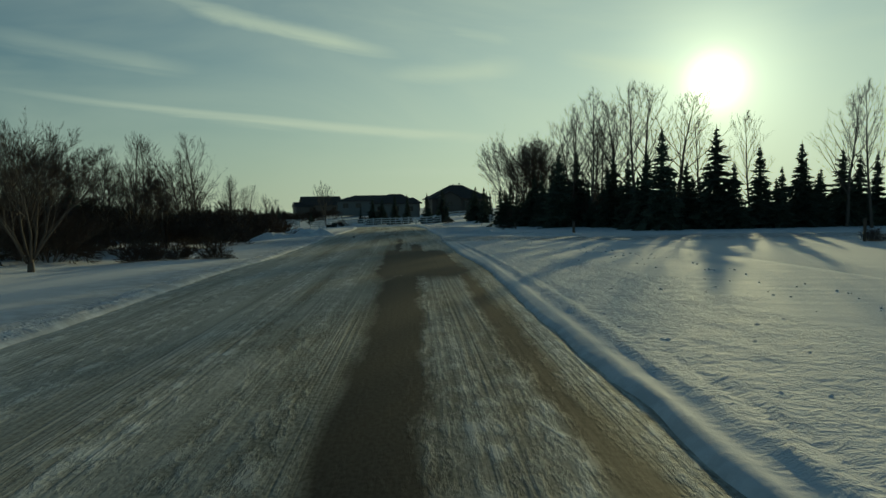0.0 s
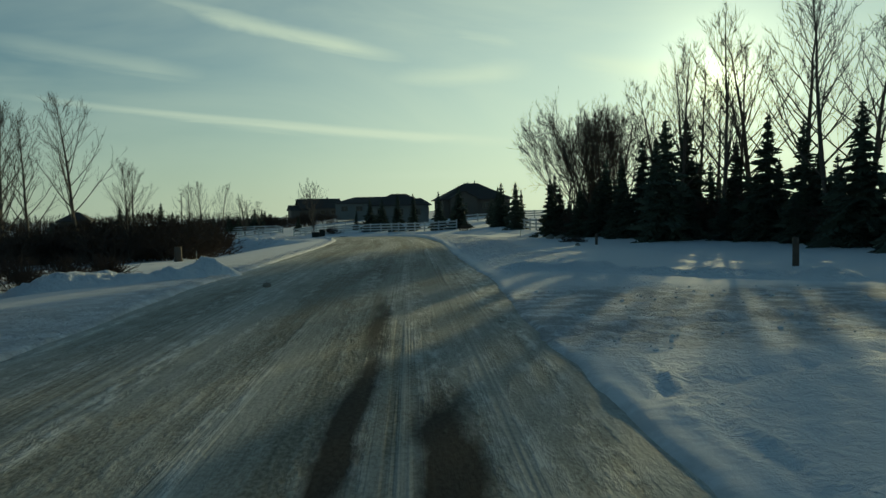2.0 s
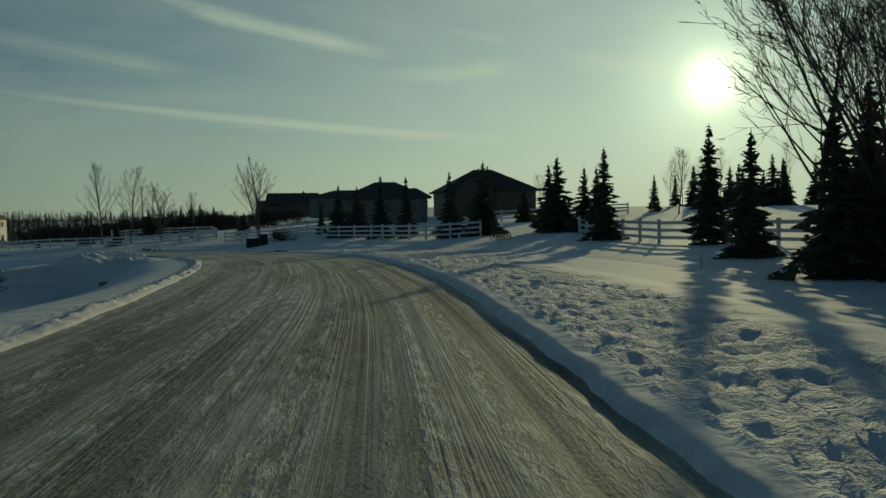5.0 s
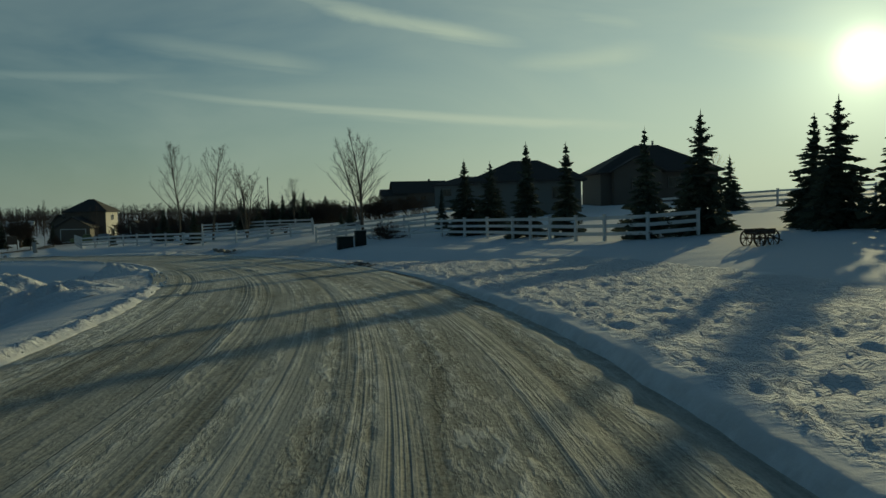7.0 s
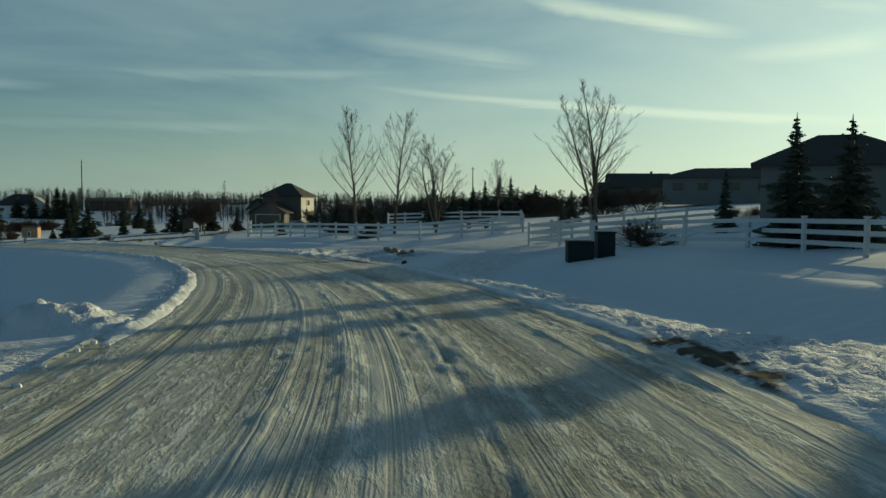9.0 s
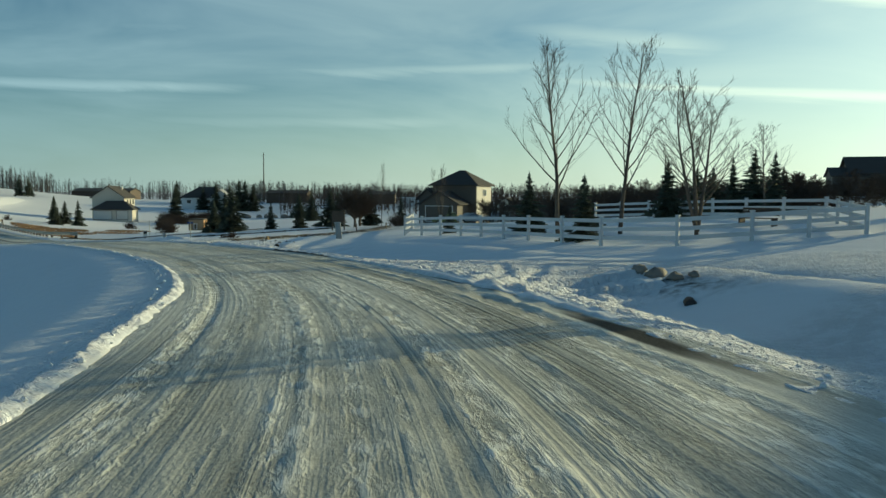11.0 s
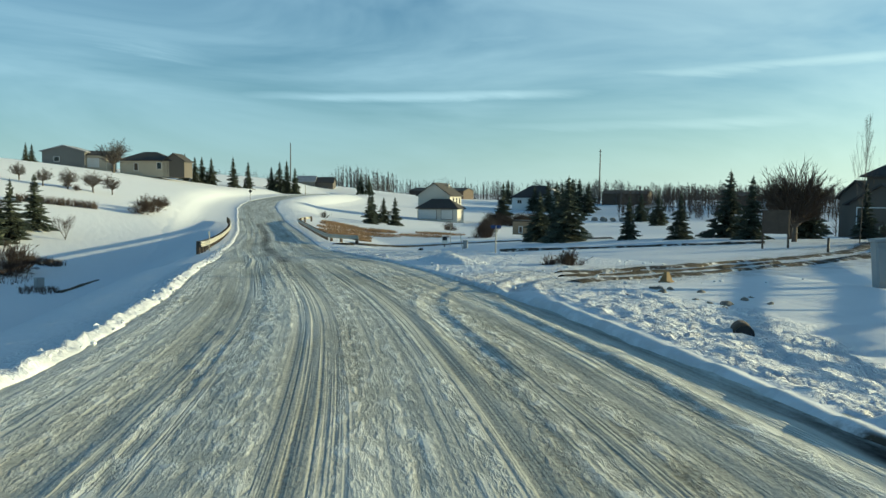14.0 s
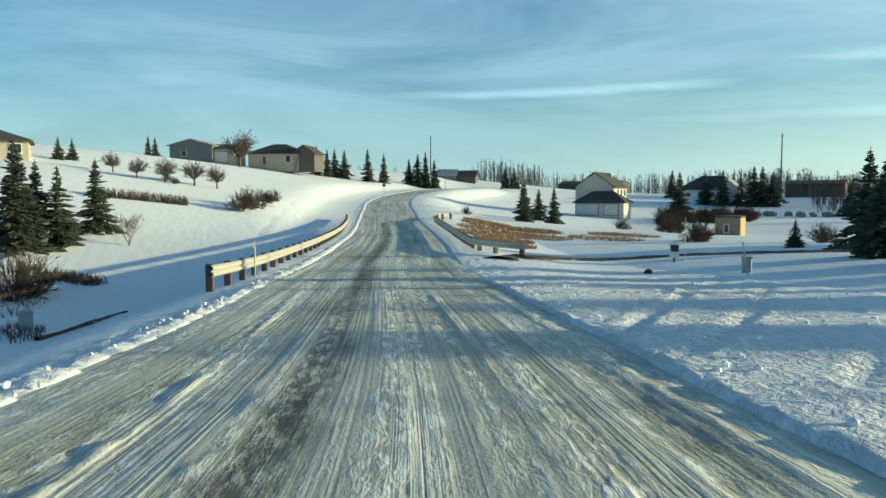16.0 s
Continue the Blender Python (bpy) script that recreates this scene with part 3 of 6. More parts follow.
# snow verges with ploughed ridges, one on each side
def verge(sign, s0, s1, ds, fine):
    widths = np.r_[np.linspace(HALF - 0.1, HALF + 0.7, fine), np.linspace(HALF + 0.76, HALF + 4.4, int(fine * (2.2 if sign > 0 else 0.7))), np.linspace(HALF + 4.6, 11.5, fine)]
    S, W, X, Y = strip(0, 0, s0, s1, ds, sign * widths)
    d = np.abs(W)
    wander = (0.16 * rough_noise(S * 0.12, W * 0, 1.0, 2.0) + 0.035 * rough_noise(S * 0.9, W * 0, 1.0, 6.0) + 0.02 * rough_noise(S * 2.7, W * 0, 1.0, 8.0)) * (1 - smooth(4, 8, d))
    at = np.clip(np.searchsorted(RUN, S), 0, len(RUN) - 1)
    X, Y = X + sign * wander * RIGHT[at, 0], Y + sign * wander * RIGHT[at, 1]
    Z = ground_height(X, Y)
    cover, soil = drive_cover(X, Y)
    lumps = rough_noise(X, Y, 1.1) * 0.6 + rough_noise(X, Y, 2.6, 3.0) * 0.4
    clumps = 1 - 2 * np.abs(rough_noise(X, Y, 4.6, 9.0))
    clods = 1 - 2 * np.abs(rough_noise(X, Y, 8.5, 12.0))
    edge = d - HALF
    if sign > 0:
        shelf = 0.02 + 0.085 * smooth(74, 94, S) * (1 - 0.75 * smooth(112, 124, S)) * (1 - smooth(152, 170, S) * 0.7) * (1 - smooth(186, 196, S))
        ridge = shelf * smooth(0.0, 0.14, edge) * (1 - 0.8 * smooth(3.4, 5.0, edge)) + 0.35 * shelf * np.exp(-((edge - 0.3) / 0.2) ** 2) * (0.6 + lumps)
        spread = 3.3 + 4.6 * smooth(104, 110, S) * (1 - smooth(124, 129, S)) + 5.0 * smooth(186, 198, S) * (1 - smooth(222, 232, S))
        ridge = ridge - 0.045 * smooth(186, 192, S) * (1 - smooth(224, 230, S)) * (1 - smooth(0.1, 2.0, edge))
        churn = smooth(0.2, 0.5, edge) * (1 - smooth(spread - 0.7, spread + 0.5, edge + lumps)) * (0.45 + 0.55 * smooth(60, 80, S) - 0.60 * smooth(180, 190, S))
    else:
        tall = (0.03 + 0.052 * smooth(80, 100, S)) * (1 - 0.5 * smooth(190, 206, S))
        ridge = tall * np.exp(-((edge - 0.22) / 0.145) ** 2) * np.clip(0.85 + 0.24 * lumps + 0.08 * clumps + 0.06 * clods, 0.3, 1.5)
        mouth = smooth(120.5, 123, S) * (1 - smooth(128, 130, S))
        ridge = ridge * (1 - mouth)
        churn = smooth(0.0, 0.2, edge) * (1 - smooth(0.5, 1.0, edge) * (1 - mouth)) * 0.55
    soil = np.maximum(soil, 0.30 * (sign < 0) * (1 - smooth(62, 84, S)) * (1 - smooth(HALF + 0.4, HALF + 3.2, d)))
    soil = np.maximum(soil, 1.1 * np.exp(-(((X + 30.4) / 1.9) ** 2 + ((Y - 139.2) / 1.0) ** 2)) * np.clip(0.3 + 1.2 * clumps, 0, 1))
    inner = 1 - smooth(HALF - 0.1, HALF + 0.05, d)
    Z = Z + ridge * (1 - cover) + np.maximum(churn * (1 - 0.5 * cover), 0.22 * cover) * (lumps * 0.02 + clumps * 0.040 + clods * 0.032) + ruts(X, Y) - 0.14 * inner - 0.06 * smooth(10.6, 11.5, d)
    for a, b, w0, w1 in ((125.6, 128.4, 3.12, 3.5), (168.0, 176.0, 3.02, 3.18)):
        soil = np.maximum(soil, 1.8 * (sign > 0) * smooth(a - 0.6, a + 0.6, S) * (1 - smooth(b - 0.6, b + 0.6, S)) * smooth(w0 - 0.1, w0 + 0.1, d) * (1 - smooth(w1 - 0.1, w1 + 0.1, d)))
    dirt = np.maximum(np.maximum(soil, 0.03 * churn), 0.22 * np.exp(-((d - HALF) / 0.16) ** 2))
    return surface("snow_bank", X, Y, Z, SNOW, {"churn": np.maximum(churn, cover * 0.8), "dirt": dirt}, "ploughed and trodden snow bank along the road edge")


for sign in (-1, 1):
    verge(sign, 0, 60.1, 0.3, 16)
    verge(sign, 60, 228.1, 0.16, 20)
    verge(sign, 228, 420, 0.6, 12)

# the open land, one sheet to the horizon
near_x, near_y = np.arange(-276, 66, 2.0), np.arange(-36, 304, 2.0)
far = np.array([6, 14, 26, 45, 75, 120, 190, 300, 480, 760, 1200, 1800, 2600, 3600.0])
gx, gy = np.r_[near_x[0] - far[::-1], near_x, near_x[-1] + far], np.r_[near_y[0] - far[::-1], near_y, near_y[-1] + far]
Y, X = np.meshgrid(gy, gx, indexing="xy")
Y, X = Y.T.copy(), X.T.copy()
Z = ground_height(X, Y)
S, W, ZR = on_road(X, Y)
out = np.maximum(np.maximum(near_x[0] - X, X - near_x[-1]), np.maximum(near_y[0] - Y, Y - near_y[-1])).clip(0)
Z = Z + 0.12 * rough_noise(X, Y, 0.07) * smooth(8, 16, np.abs(W)) + rough_noise(X, Y, 0.004) * smooth(50, 400, out) * 6
Z = Z - np.where(S < RUN[-1] - 1, 0.45 * (1 - smooth(7.5, 11.0, np.abs(W))), 0)
cover, soil = drive_cover(X, Y)
surface("ground", X, Y, Z, SNOW, {"churn": cover * 0.6, "dirt": soil}, "open rolling snow-covered land to the horizon")


# bare wheel tracks on the side drives
def bare_track(points, half, label, lift=0.065, bareness=1.6):
    line = spline([(*p, 0.0) for p in points], 0.5)
    ahead = np.gradient(line[:, :2], axis=0)
    ahead /= np.linalg.norm(ahead, axis=1)[:, None]
    side = np.linspace(-half, half, 9)
    q = np.arange(len(line))[:, None] + 0 * side
    wide = 0.55 + 0.45 * rough_noise(q * 0.25, q * 0, 1.0, 41.0)
    x = line[:, :1] + ahead[:, 1:] * side * wide
    y = line[:, 1:2] - ahead[:, :1] * side * wide
    z = ground_height(x, y) + lift - (lift + 0.105) * (side / half) ** 2 + 0.03 * rough_noise(x, y, 3.0, 44.0)
    return surface("bare_track", x, y, z, SNOW, {"churn": 0.6 + 0 * x, "dirt": bareness * (1 - 0.5 * np.abs(side / half) ** 3) + 0 * x}, label)


# the first is a broad dark strip laid along the side road
bare_track([(-102.0, 161.0), (-105.5, 164.5), (-105.0, 171.0), (-101.0, 174.5), (-92.0, 178.0)], 2.3, "dark strip along the side road crossing the snow", 0.16, 2.3)
bare_track([(-81.8, 161.6), (-80.3, 164.0), (-77.3, 167.3), (-73.0, 171.0)], 0.45, "dark bare wheel track across the snowy drive", 0.14)
bare_track([(-61.6, 150.2), (-62.0, 154.7), (-62.9, 159.2), (-64.2, 165.6), (-67.0, 171.0)], 0.85, "dark bare wheel track across the snowy drive")
bare_track([(-63.9, 151.6), (-64.0, 154.9), (-64.8, 159.2), (-66.0, 167.0), (-69.0, 173.0)], 0.85, "dark bare wheel track across the snowy drive")
bare_track([(-62.8, 150.8), (-63.0, 155.0), (-63.9, 160.0)], 0.5, "dark bare wheel track across the snowy drive", 0.065, 1.9)

# ---- trees ----
def spruce(height, width, seed, tiers):
    """A spruce as trunk and crown: tiers of drooping boughs with sprays of needles."""
    rnd = random.Random(seed)
    trunk, crown = Shape(True), Shape()
    core = [(height * q, width * 0.15 * (1 - q) ** 0.9 * rnd.uniform(0.8, 1.1) + 0.01) for q in (0.08, 0.22, 0.36, 0.5, 0.64, 0.78, 0.9)]
    crown.tube([(0, 0, z) for z, r in core], [r for z, r in core], 9)
    trunk.tube([(0, 0, -0.3), (0, 0, height * 0.5), (0, 0, height * 0.97)], [0.022 * height, 0.014 * height, 0.006], 6)
    for i in range(tiers):
        f = (i + rnd.uniform(-0.3, 0.3)) / tiers
        z = height * (0.05 + 0.93 * f)
        reach = width * (max(0.03, 1 - f) ** 1.05) * rnd.uniform(0.8, 1.12)
        count = rnd.randint(6, 8) if f < 0.8 else 5
        turn = rnd.uniform(0, 6.3)
        for j in range(count):
            a = turn + 6.283 * j / count + rnd.uniform(-0.25, 0.25)
            r = reach * rnd.choice((rnd.uniform(0.5, 0.85), rnd.uniform(0.8, 1.25)))
            ca, sa = math.cos(a), math.sin(a)
            z = height * (0.05 + 0.93 * f) + rnd.uniform(-0.55, 0.55) * height / tiers
            droop = (0.18 + 0.35 * (1 - f)) * r * rnd.uniform(0.5, 1.2) if f < 0.75 else -0.35 * r
            steps = max(3, int(4 + 5 * (1 - f)))
            for k in range(steps):
                q = (k + 0.6) / steps
                px, py = ca * r * q, sa * r * q
                pz = z - droop * q * q + 0.12 * r * q
                spread = 0.27 * r * (1.15 - q) + 0.11
                for side in (-1, 1):
                    ex = px + (ca * 0.55 - side * sa) * spread * rnd.uniform(0.7, 1.2)
                    ey = py + (sa * 0.55 + side * ca) * spread * rnd.uniform(0.7, 1.2)
                    ez = pz - spread * rnd.uniform(0.1, 0.55)
                    wx, wy, wz = ca * spread * 0.40, sa * spread * 0.40, rnd.uniform(-0.08, 0.16) * spread
                    mx, my, mz = (px + ex) / 2, (py + ey) / 2, (pz + ez) / 2 - 0.12 * spread
                    crown.add([(px, py, pz + 0.03), (mx + wx, my + wy, mz + wz), (ex, ey, ez), (mx - wx, my - wy, mz - wz - 0.16 * spread)], [(0, 1, 2), (0, 2, 3)])
            tip = 1.08
            crown.add([(ca * r * 0.55 - sa * 0.05 * r, sa * r * 0.55 + ca * 0.05 * r, z - droop * 0.3), (ca * r * tip, sa * r * tip, z - droop * 1.05 + 0.1 * r), (ca * r * 0.55 + sa * 0.05 * r, sa * r * 0.55 - ca * 0.05 * r, z - droop * 0.3),
                       (ca * r * 0.6, sa * r * 0.6, z - droop * 0.6 - 0.12 * r)], [(0, 1, 2), (0, 3, 1), (2, 1, 3)])
    crown.tube([(0, 0, height * 0.9), (0, 0, height * 1.0)], [0.05, 0.008], 4)
    return trunk, crown


def branching(rnd, shapes, start, heading, length, radius, level, deepest, spread, up, many=7, finest=0.004, wobble=0.10, thin=3, forking=(7, 6, 4)):
    """Grows one limb and what forks from it."""
    p, d = Vector(start), Vector(heading).normalized()
    if level >= thin:
        # the finest twigs: two crossed slivers
        e = p + (d + Vector((rnd.gauss(0, 0.15), rnd.gauss(0, 0.15), up * 2))) * length
        a = d.cross(Vector((0.3, 0.5, 0.8))).normalized() * max(radius, finest) * 1.5
        b = d.cross(a).normalized() * max(radius, finest) * 1.5
        shapes[1].add([p - a, p + a, e, p - b, p + b], [(0, 1, 2), (3, 4, 2)])
        steps, pts, radii = 1, [p, e], [max(radius, finest)] * 2
    else:
        steps = 4 if level < 2 else 3
        pts, radii = [p.copy()], [radius]
        for i in range(steps):
            d = (d + Vector((rnd.gauss(0, wobble), rnd.gauss(0, wobble), rnd.gauss(0, wobble) + up))).normalized()
            p = p + d * (length / steps)
            pts.append(p.copy())
            radii.append(max(finest, radius * (1 - 0.80 * (i + 1) / steps)))
        shapes[0 if level < 2 else 1].tube(pts, radii, (7, 5, 3)[level], level == 0)
    if level >= deepest:
        return
    forks = (many, *forking)[min(level, 3)]
    for i in range(forks):
        q = rnd.uniform(0.22 if level == 0 else 0.15, 0.97)
        k = min(steps - 1, int(q * steps))
        at = pts[k].lerp(pts[k + 1], q * steps - k)
        axis = (pts[k + 1] - pts[k]).normalized()
        off = axis.cross(Vector((rnd.gauss(0, 1), rnd.gauss(0, 1), rnd.gauss(0, 1)))).normalized()
        lean = spread * rnd.uniform(0.7, 1.25)
        branching(rnd, shapes, at, axis * math.cos(lean) + off * math.sin(lean), length * rnd.uniform(0.40, 0.66) * (1.15 - 0.5 * q if level else 1.25 - 0.85 * q), radii[k] * 0.46, level + 1, deepest, spread, up, many, finest, wobble, thin, forking)


def leafless(height, seed, stems=1, spread=0.62, up=0.06, deepest=4, splay=0.0, many=7, finest=0.004, thin=3, forking=(7, 6, 4), fork_at=0.0):
    rnd = random.Random(seed)
    shapes = (Shape(True), Shape())
    for i in range(stems):
        a = 6.283 * i / stems + rnd.uniform(-0.4, 0.4)
        tilt = splay * rnd.uniform(0.4, 1.1)
        at = (0.05 * height * splay * math.cos(a), 0.05 * height * splay * math.sin(a), height * fork_at * rnd.uniform(0.6, 1.1) if fork_at else -0.25)
        branching(rnd, shapes, at, (math.sin(tilt) * math.cos(a), math.sin(tilt) * math.sin(a), math.cos(tilt)), (height - max(at[2], 0)) * rnd.uniform(0.78, 1.0), height * (0.0125 if stems == 1 else 0.0085), 0, deepest, spread, up, many, finest, 0.10, thin, forking)
    if fork_at:
        shapes[0].tube([(0, 0, -0.3), (0.02 * height * fork_at, 0, height * fork_at * 0.6), (0, 0, height * fork_at * 1.15)], [0.024 * height, 0.02 * height, 0.014 * height], 8)
    top = max(z for s in shapes for x, y, z in s.v) / height
    for s in shapes:
        s.v = [(x, y, z / top if z > 0 else z) for x, y, z in s.v]
    return shapes


def make_tree(name, shapes, mats, label, category="tree", names=("trunk", "crown"), group=""):
    ob = thing(name, 0, 0, -60, 0, label, category, group)
    for key, shape, mat in zip(names, shapes, mats):
        if shape.f:
            part(key, shape, mat, ob)
    return ob


def stand_of(kinds, rows, base_height, sink=0.06, seed=1, wide=None, group=""):
    """Stands copies of the kinds at rows of x, y and height."""
    rnd = random.Random(seed)
    made = []
    for x, y, h in rows:
        s = h / base_height
        w = s * (wide or 1.0) * rnd.uniform(0.9, 1.1)
        ob = put(rnd.choice(kinds), x, y, sink, rnd.uniform(0, 360), (w, w, s))
        made.append(tagged(ob, group=group) if group else ob)
    return made


SPRUCES = [make_tree("spruce", spruce(6.0, w, seed, tiers), (BARK, NEEDLES), label, "conifer") for w, seed, tiers, label in (
    (1.55, 3, 24, "dark green spruce tree standing in snow"), (1.75, 7, 25, "dense dark green spruce in snow"), (1.35, 11, 25, "slender dark green spruce tree in snow"), (2.0, 19, 22, "broad dark green spruce tree standing in snow"))]


def leader_tree(height, seed, limbs=24, low=0.20, reach=0.46, leaders=1):
    """A tree with one or more upright leaders and long limbs that sweep upwards, ending in fine twigs."""
    rnd = random.Random(seed)
    shapes = (Shape(True), Shape())

    def sweep(at, heading, length, rise, steps, wobble):
        p, d, pts = Vector(at), Vector(heading).normalized(), [Vector(at)]
        for i in range(steps):
            d = (d + Vector((rnd.gauss(0, wobble), rnd.gauss(0, wobble), rise))).normalized()
            p = p + d * (length / steps)
            pts.append(p.copy())
        return pts

    def sliver(a, b, r):
        d = (b - a).normalized()
        u = d.cross(Vector((0.3, 0.5, 0.8))).normalized() * r
        v = d.cross(u).normalized() * r
        shapes[1].add([a - u, a + u, b, a - v, a + v], [(0, 1, 2), (3, 4, 2)])

    for k in range(leaders):
        turn = rnd.uniform(0, 6.283)
        lean = 0.05 if k == 0 else rnd.uniform(0.16, 0.30)
        tall = height * (1.0 if k == 0 else rnd.uniform(0.72, 0.92))
        foot = (0, 0, -0.3) if k == 0 else (0, 0, height * 0.05)
        stem = sweep(foot, (math.cos(turn) * lean, math.sin(turn) * lean, 1), tall + 0.3, 0.04, 9, 0.035)
        thick = height * (0.0125 if leaders == 1 else 0.0100)
        radii = [max(0.012, thick * (1.05 - i / 9) ** 0.9) for i in range(10)]
        shapes[0].tube(stem, radii, 7, True)
        spin = rnd.uniform(0, 6.283)
        for i in range(limbs):
            q = low + (0.94 - low) * ((i + rnd.uniform(0, 0.9)) / limbs) ** 0.9
            j = min(8, int(q * 9))
            at = stem[j].lerp(stem[j + 1], q * 9 - j)
            spin += 2.4 + rnd.uniform(-0.5, 0.5)
            out = 0.95 - 0.35 * q
            long = height * (reach * (1 - q) ** 0.8 + 0.05) * rnd.uniform(0.65, 1.15)
            limb = sweep(at, (math.cos(spin) * out, math.sin(spin) * out, 0.65 + 0.3 * q), long, 0.13, 5, 0.07)
            r0 = max(0.012, radii[j] * rnd.uniform(0.34, 0.5))
            shapes[0].tube(limb, [max(0.006, r0 * (1 - 0.17 * m)) for m in range(6)], 5, False)
            for b in range(7):
                f = 0.22 + 0.76 * (b + rnd.random()) / 7
                m = min(4, int(f * 5))
                root, axis = limb[m].lerp(limb[m + 1], f * 5 - m), (limb[m + 1] - limb[m]).normalized()
                off = axis.cross(Vector((rnd.gauss(0, 1), rnd.gauss(0, 1), rnd.gauss(0, 1)))).normalized()
                branch = sweep(root, axis + off * rnd.uniform(0.5, 0.9), long * 0.42 * (1.15 - 0.6 * f) * rnd.uniform(0.6, 1.2), 0.12, 3, 0.08)
                shapes[1].tube(branch, [max(0.006, r0 * 0.30), 0.007, 0.006, 0.004], 3, False)
                for w in range(5):
                    g = rnd.uniform(0.15, 0.98)
                    m2 = min(2, int(g * 3))
                    a, ax = branch[m2].lerp(branch[m2 + 1], g * 3 - m2), (branch[m2 + 1] - branch[m2]).normalized()
                    side = ax.cross(Vector((rnd.gauss(0, 1), rnd.gauss(0, 1), rnd.gauss(0, 1)))).normalized()
                    sliver(a, a + (ax + side * rnd.uniform(0.4, 0.9) + Vector((0, 0, 0.15))).normalized() * height * rnd.uniform(0.025, 0.055), 0.0055)
    return shapes


ASHES = [make_tree("bare_tree", leader_tree(9.0, seed, 24, 0.24, 0.58), (BARK, TWIG), "tall leafless tree with upswept bare branches") for seed in (2, 5, 9)]
FORKED = [make_tree("bare_tree", leader_tree(8.5, seed, 12, 0.20, 0.46, 4), (BARK, TWIG), "leafless tree forking low into several upright leaders") for seed in (3, 21)]
CLUMPS = [make_tree("bare_tree", leafless(7.0, seed, 7, 0.48, 0.06, 4, 0.44, 9, 0.005, 3, (5, 4, 3), 0.10), (BARK, TWIG), "leafless multi-stemmed tree with a vase of thin branches") for seed in (4, 8)]


def round_head(height, seed, foot, limbs, low, finest):
    """A ball or dome of fine branches, on a trunk of the given share of the height."""
    rnd = random.Random(seed)
    shapes = (Shape(True), Shape())
    start, middle, radius = foot * height, (foot + 1) / 2 * height, (1 - foot) / 2 * height
    if foot:
        shapes[0].tube([(0, 0, -0.25), (0.01 * height, 0, start * 0.6), (0, 0, start * 1.1)], [0.030 * height, 0.024 * height, 0.016 * height], 7)
    else:
        middle, radius = 0.15 * height, 0.85 * height
    for i in range(limbs):
        a, up = rnd.uniform(0, 6.283), rnd.uniform(low, 1.0)
        flat = math.sqrt(1 - up * up)
        tip = Vector((flat * math.cos(a) * radius, flat * math.sin(a) * radius, middle + up * radius)) * rnd.uniform(0.72, 0.98)
        root = Vector((0.02 * height * math.cos(a), 0.02 * height * math.sin(a), start * rnd.uniform(0.75, 1.1) if foot else -0.05))
        branching(rnd, shapes, root, tip - root, (tip - root).length * 0.86, height * 0.009, 1, 3, 0.5, 0.02, 7, finest, 0.10, 2, (7, 5, 3))
    return shapes


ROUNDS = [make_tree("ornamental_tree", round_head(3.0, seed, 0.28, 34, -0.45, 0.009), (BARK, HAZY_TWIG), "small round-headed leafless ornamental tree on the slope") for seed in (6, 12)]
BROAD = [make_tree("bare_tree", round_head(4.5, seed, 0.24, 64, -0.25, 0.010), (BARK, TWIG), "low-forking leafless tree with a dense brown crown") for seed in (27, 28)]
SHRUBS = [make_tree("shrub", round_head(1.6, seed, 0.0, 34, 0.05, 0.008), (TWIG, RED_TWIG), "leafless red-brown shrub in the snow", "shrub", ("base", "crown")) for seed in (14, 15)]
DARK_SHRUBS = [make_tree("shrub", leafless(2.2, seed, 14, 0.6, 0.03, 3, 0.75, 7, 0.008, 2, (6, 5, 4)), (BARK, TWIG), "dense dark leafless shrub thicket", "shrub", ("base", "crown")) for seed in (24, 25)]

GROVE_SPRUCE = [(11.7, 75, 6.2), (12.2, 70.7, 7.1), (14.1, 64.3, 6.2), (14.8, 62.1, 5.7), (15.2, 57.9, 6), (15.1, 53.6, 7.1), (17.3, 55.3, 4.8), (19.1, 54.4, 7.3), (19.9, 53.3, 4.6), (21.8, 53.6, 5.8), (23.1, 53.1, 4.3), (25, 54.3, 6.1), (26, 54, 3.9), (28.2, 55, 5.7), (29.2, 54.6, 5.2), (31.1, 55.8, 5.4), (6.2, 83.3, 4.5), (6.9, 83.2, 3.8), (9.3, 78.4, 5.3), (9.6, 75.2, 5.2), (10.7, 71.5, 6), (10.1, 67.3, 6.6), (12.8, 68.5, 4.3), (10.5, 73.7, 6.2)]
GROVE_BARE = [(12.6, 66.1, 11.5), (15.2, 60.4, 11), (19.4, 58.5, 8.3), (23.4, 59.1, 8.5), (27.4, 52.9, 9), (27.7, 50.3, 9.3), (11.7, 70.4, 10.7), (12.8, 72, 9.8), (15.2, 71.7, 10.8)]
GROVE_MULTI = [(7.7, 83.3, 10.2), (9.3, 81.8, 10.5), (9.3, 85.1, 9.6), (10.8, 81.7, 9)]
LEFT_BARE = [(-22.2, 71.3, 9.7), (-30.8, 78.5, 11), (-29.3, 79.3, 10.3), (-27.2, 72.8, 9.6), (-24.7, 97.7, 6.4), (-19.8, 73.5, 5.6), (-18.6, 69.5, 5.6)]
LEFT_SPRUCE = [(-26.2, 95, 4.9), (-16.7, 35.1, 4.1), (-25.3, 84.3, 4.2), (-25.6, 86.4, 4.3), (-25.3, 95.3, 4.1)]
